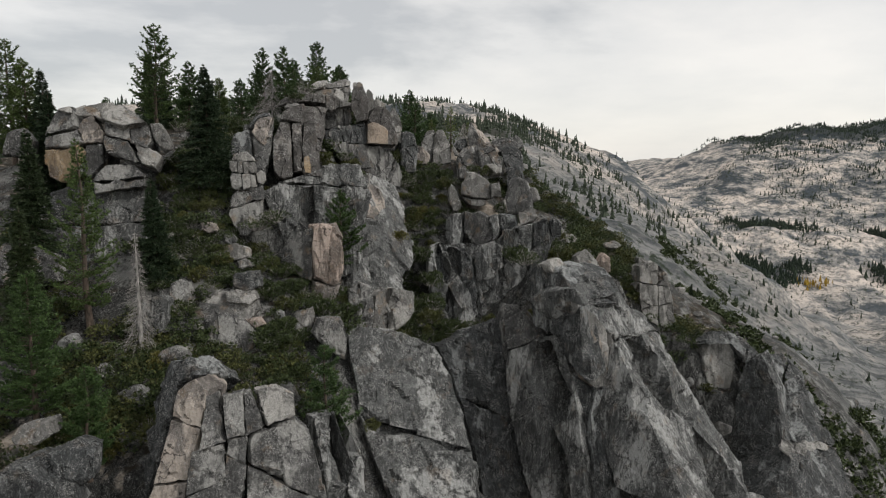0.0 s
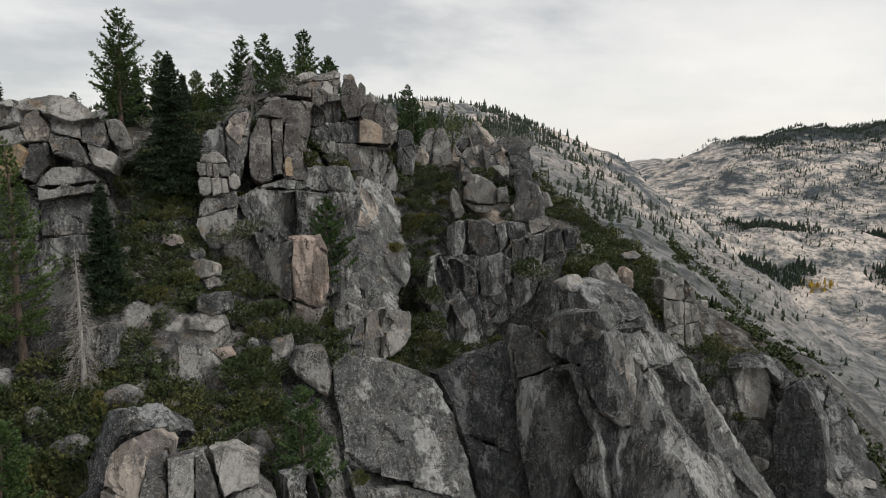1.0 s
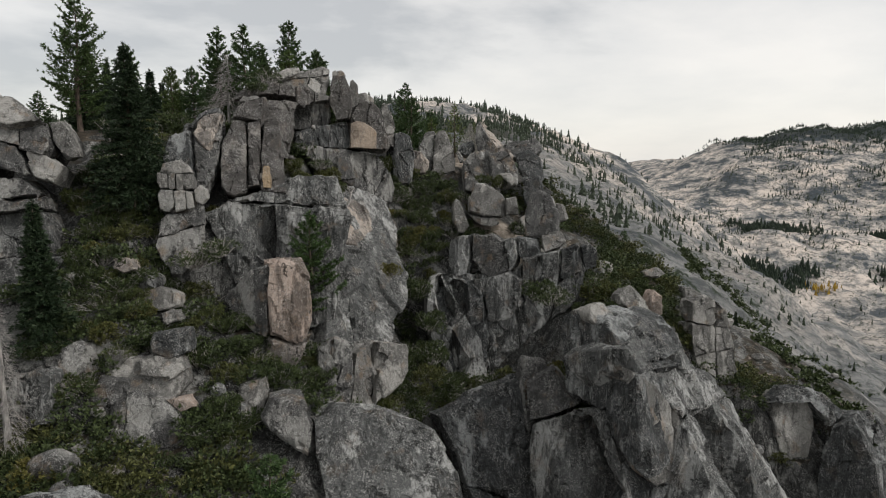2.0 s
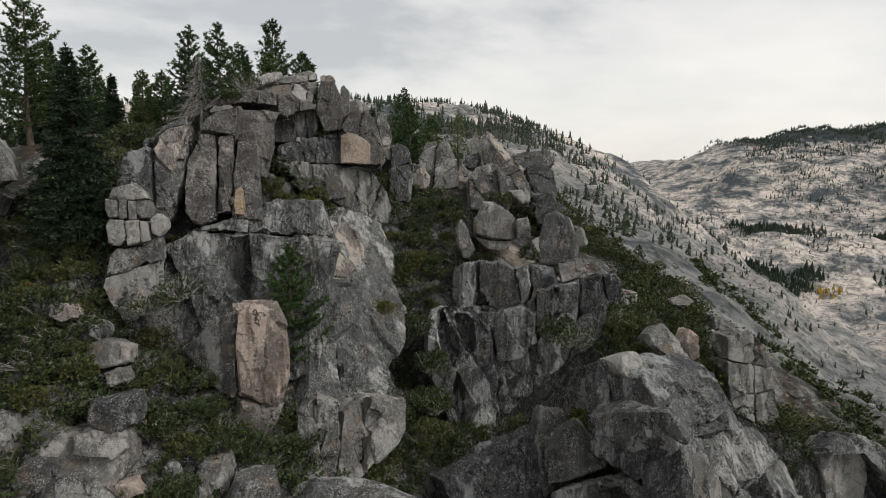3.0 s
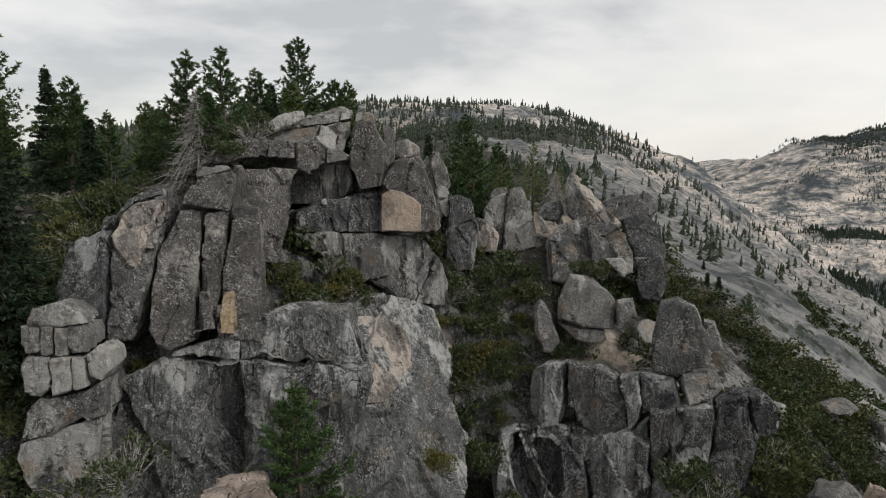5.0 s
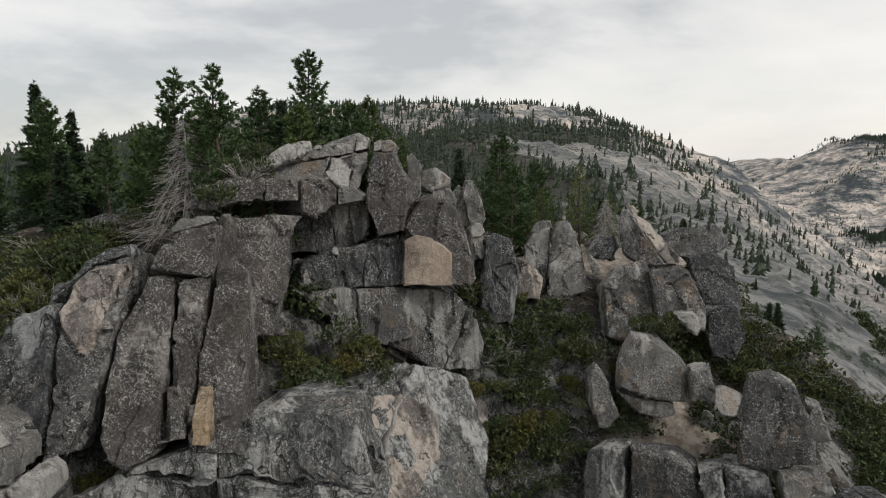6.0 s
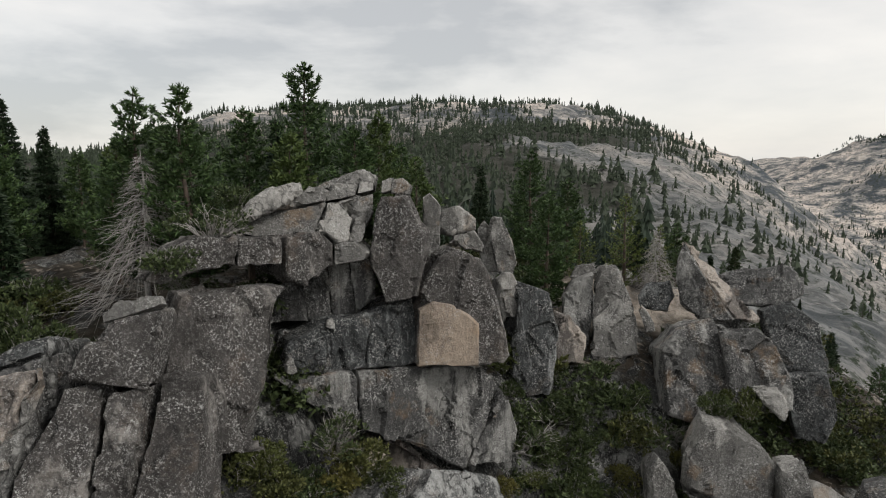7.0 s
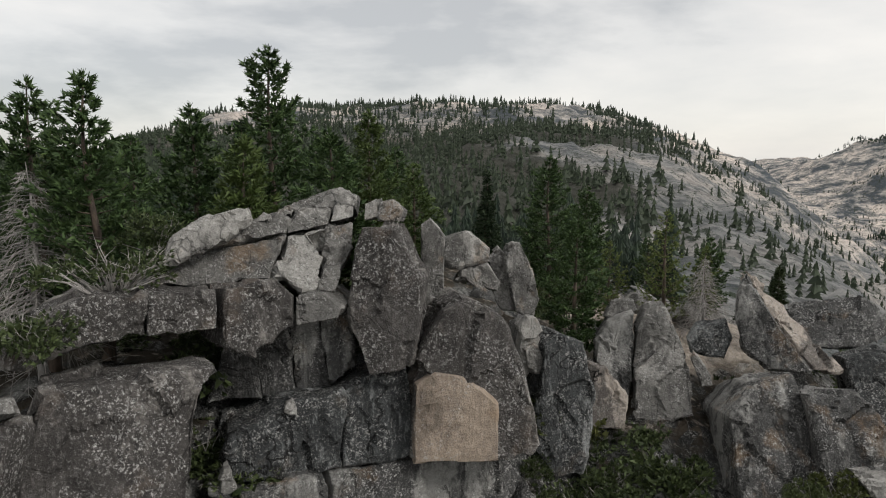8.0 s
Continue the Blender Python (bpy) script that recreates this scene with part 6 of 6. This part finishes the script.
for k in range(18):
    x, y = rng.uniform(22, 90), rng.uniform(150, 250)
    if x > 0.3 * y + 20:
        continue
    s = rng.uniform(0.22, 0.42)
    one = copy_thing(rng.choice(MODELS), Matrix.LocRotScale((x, y, height_at(x, y) - 0.1), Euler((0, 0, rng.uniform(0, 6.28))), None))
    one.scale = (s, s, s)
    tagged(one, "small dark conifer on a bare granite slope", group="small trees of the bare slope")


# ---- far woods ----
def conifer_pattern(seed, tiers, sides):
    r = random.Random(seed)
    V, F = [], []
    for k in range(tiers):
        f = k / tiers
        z0, z1 = 0.08 + 0.86 * f, min(1.0, 0.08 + 0.86 * f + 1.5 / tiers)
        rad = 0.20 * (1 - f) ** 0.8 * r.uniform(0.75, 1.15) + 0.015
        ox, oy = r.gauss(0, 0.012), r.gauss(0, 0.012)
        i = len(V)
        V.append((ox, oy, z1))
        n = sides * 2
        for q in range(n):
            w = 2 * math.pi * q / n + k
            s = rad * (r.uniform(0.85, 1.25) if q % 2 else r.uniform(0.35, 0.6))
            V.append((ox + s * math.cos(w), oy + s * math.sin(w), z0 + (0.0 if q % 2 else 0.04) + r.uniform(-0.03, 0.03)))
        for q in range(n):
            F.append((i, i + 1 + q, i + 1 + (q + 1) % n))
    return np.array(V), np.array(F)


def woods(name, label, count, box, tiers, sides, tall, keep, seed, mat=woods_mat):
    r = np.random.RandomState(seed)
    x = r.uniform(box[0], box[1], count)
    y = r.uniform(box[2], box[3], count)
    ok = keep(x, y, r)
    x, y = x[ok], y[ok]
    z = under_rocks(x, y, ground_height(x, y))
    pats = [conifer_pattern(seed + k, tiers, sides) for k in range(6)]
    V, F, base = [], [], 0
    for i in range(len(x)):
        v, f = pats[r.randint(6)]
        a, h = r.uniform(0, 6.28), r.uniform(*tall) * (0.6 + 0.7 * r.uniform() ** 2) * (0.75 if name == "slope_wood" and x[i] > 0.12 * y[i] + 10 else 1.0)
        c, s = math.cos(a) * h * r.uniform(0.8, 1.25), math.sin(a) * h * r.uniform(0.8, 1.25)
        V.append(np.stack([v[:, 0] * c - v[:, 1] * s + x[i], v[:, 0] * s + v[:, 1] * c + y[i], v[:, 2] * h + z[i] - 0.3], -1))
        F.append(f + base)
        base += len(v)
    ob = mesh_object(name, np.concatenate(V).tolist(), np.concatenate(F).tolist(), mat, False)
    tagged(ob, label, "woods", kind="stuff")


def near_woods(x, y, r):
    d = fbm(x, y, 40.0, 3, 5)
    dense = np.where(x < 2 + 0.05 * y, 0.8, 0.0) + d * np.where(x < 2 + 0.05 * y, 0.6, 0.0) - np.clip((x - 30) / 200, 0, 0.3)
    return (r.uniform(0, 1, len(x)) < dense) & ((y > 190) | (x < -110))


def slope_woods(x, y, r):
    d = fbm(x, y, 120.0, 4, 9)
    knob = np.exp(-((x - 35) / 95) ** 2 - ((y - 640) / 100) ** 2)
    east = sig((x - 0.16 * y - 5) / 30)
    clumps = np.clip(fbm(x, y, 45.0, 4, 91) * 1.6 - 0.02, 0, 0.7)
    return r.uniform(0, 1, len(x)) < (0.95 + d * 0.6) * (1 - east) + clumps * east * (0.3 + 0.7 * sig((y - 520) / 40)) - 1.4 * knob * (1 - clumps)


def dome_woods(x, y, r):
    d = fbm(x, y, 150.0, 4, 19)
    return r.uniform(0, 1, len(x)) < np.where(d > -0.06, 0.82, 0.10) - 0.55 * sig((x - 120) / 60)


def valley_woods(x, y, r):
    d = fbm(x, y, 160.0, 5, 29)
    return r.uniform(0, 1, len(x)) < np.clip(0.07 + d * 1.7, 0.03, 0.9) * sig((x - 0.24 * y - 40) / 20)


def hill_woods(x, y, r):
    low = ground_height(x, y) + fbm(x, y, 260.0, 4, 47) * 90 + 0.02 * x
    band = np.exp(-((x - 1180) / 260) ** 2 - ((y - 1730) / 60) ** 2) + np.exp(-((x - 960) / 130) ** 2 - ((y - 1400) / 40) ** 2)
    return r.uniform(0, 1, len(x)) < 0.95 * sig((low - 172) / 8) + 0.85 * np.clip(band + fbm(x, y, 90.0, 3, 61), 0, 1) * (band > 0.2)


def stands(x, y, r):
    """Thick groves on the valley floor."""
    total = 0
    for a, b, wide, deep in ((516, 1250, 76, 42), (604, 1286, 70, 32), (476, 984, 21, 34), (507, 945, 24, 28), (556, 980, 28, 18), (700, 980, 44, 21), (760, 1480, 105, 40), (980, 1400, 70, 28)):
        total = total + np.exp(-((x - a) / wide) ** 2 - ((y - b) / deep) ** 2)
    return r.uniform(0, 1, len(x)) < np.clip(total * 1.2, 0, 1) * (total > 0.25)


def golden(x, y, r):
    return r.uniform(0, 1, len(x)) < np.exp(-((x - 556) / 20) ** 2 - ((y - 941) / 9) ** 2)


# ---- loose boulders on the slopes ----
def loose_boulder(seed, label):
    rng = random.Random(seed)
    bm = bmesh.new()
    bmesh.ops.create_icosphere(bm, subdivisions=3, radius=0.62)
    cuts = [(Vector((rng.gauss(0, 1), rng.gauss(0, 1), rng.gauss(0.3, 0.8))).normalized(), rng.uniform(0.36, 0.54)) for k in range(9)]
    for vert in bm.verts:
        for n, d in cuts:
            over = vert.co.dot(n) - d
            if over > 0:
                vert.co -= n * over * 0.92
        vert.co *= 1 + 0.10 * noise.fractal(vert.co * 2.3 + Vector((seed, 0, 0)), 0.8, 2.1, 3)
        vert.co.z *= 0.8
    me = bpy.data.meshes.new("boulder")
    bm.to_mesh(me)
    bm.free()
    me.materials.append((granite_pale, granite, granite_streaked)[seed % 3])
    me.polygons.foreach_set("use_smooth", [True] * len(me.polygons))
    me.set_sharp_from_angle(angle=radians(26))
    return tagged(new("boulder", me), label, "rock", "loose boulders on the slopes")


STONES = [loose_boulder(k, text) for k, text in enumerate(("small pale granite boulder lying among shrubs", "grey lichen spotted boulder lying among shrubs",
                                                          "weathered granite boulder half buried in gravel", "angular pale granite boulder on the slope"))]
rng = random.Random(21)
fresh = set(range(4))
for x0, x1, y0, y1, count in ((-56, -14, 48, 92, 64), (-30, -12, 74, 92, 22), (2, 14, 112, 122, 16), (16, 44, 92, 128, 30), (-14, 20, 131, 150, 30), (44, 110, 90, 190, 60)):
    for k in range(count):
        x, y = rng.uniform(x0, x1), rng.uniform(y0, y1)
        z = height_at(x, y)
        if inside_rock(x, y, z + 0.4):
            continue
        i = rng.randrange(4)
        s = rng.choice((0.8, 1.1, 1.4, 1.8, 2.6)) * rng.uniform(0.8, 1.3)
        m = Matrix.LocRotScale((x, y, z + 0.18 * s), Euler((rng.gauss(0, .35), rng.gauss(0, .35), rng.uniform(0, 6.28))), None)
        one = STONES[i] if i in fresh else copy_thing(STONES[i], m)
        fresh.discard(i)
        one.matrix_basis = m
        one.scale = (s * rng.uniform(0.8, 1.4), s * rng.uniform(0.8, 1.3), s * rng.uniform(0.8, 1.3))


woods("near_wood", "dark conifer wood on the ridge behind the cliff", 3200, (-190, 130, 90, 330), 8, 6, (7, 14), near_woods, 1)
woods("slope_wood", "dark conifer wood on the slopes behind", 12000, (-760, 330, 300, 900), 5, 3, (8, 16), slope_woods, 2)
woods("dome_wood", "conifer wood covering a rounded mountain", 9000, (-800, 420, 880, 1400), 3, 3, (8, 14), dome_woods, 3)
woods("valley_wood", "scattered conifers on bare granite across the valley", 34000, (120, 2000, 200, 2000), 3, 3, (4.5, 11), valley_woods, 4)
woods("hill_wood", "dark conifer wood on the heights across the valley", 24000, (760, 2100, 1340, 2700), 2, 3, (8, 14), hill_woods, 5)
woods("valley_grove", "thick dark conifer groves on the valley floor", 30000, (350, 1120, 840, 1630), 4, 4, (9, 18), stands, 6)
woods("golden_grove", "yellow autumn trees on the valley floor", 420, (500, 610, 915, 970), 3, 4, (6, 11), golden, 7, gold_mat)
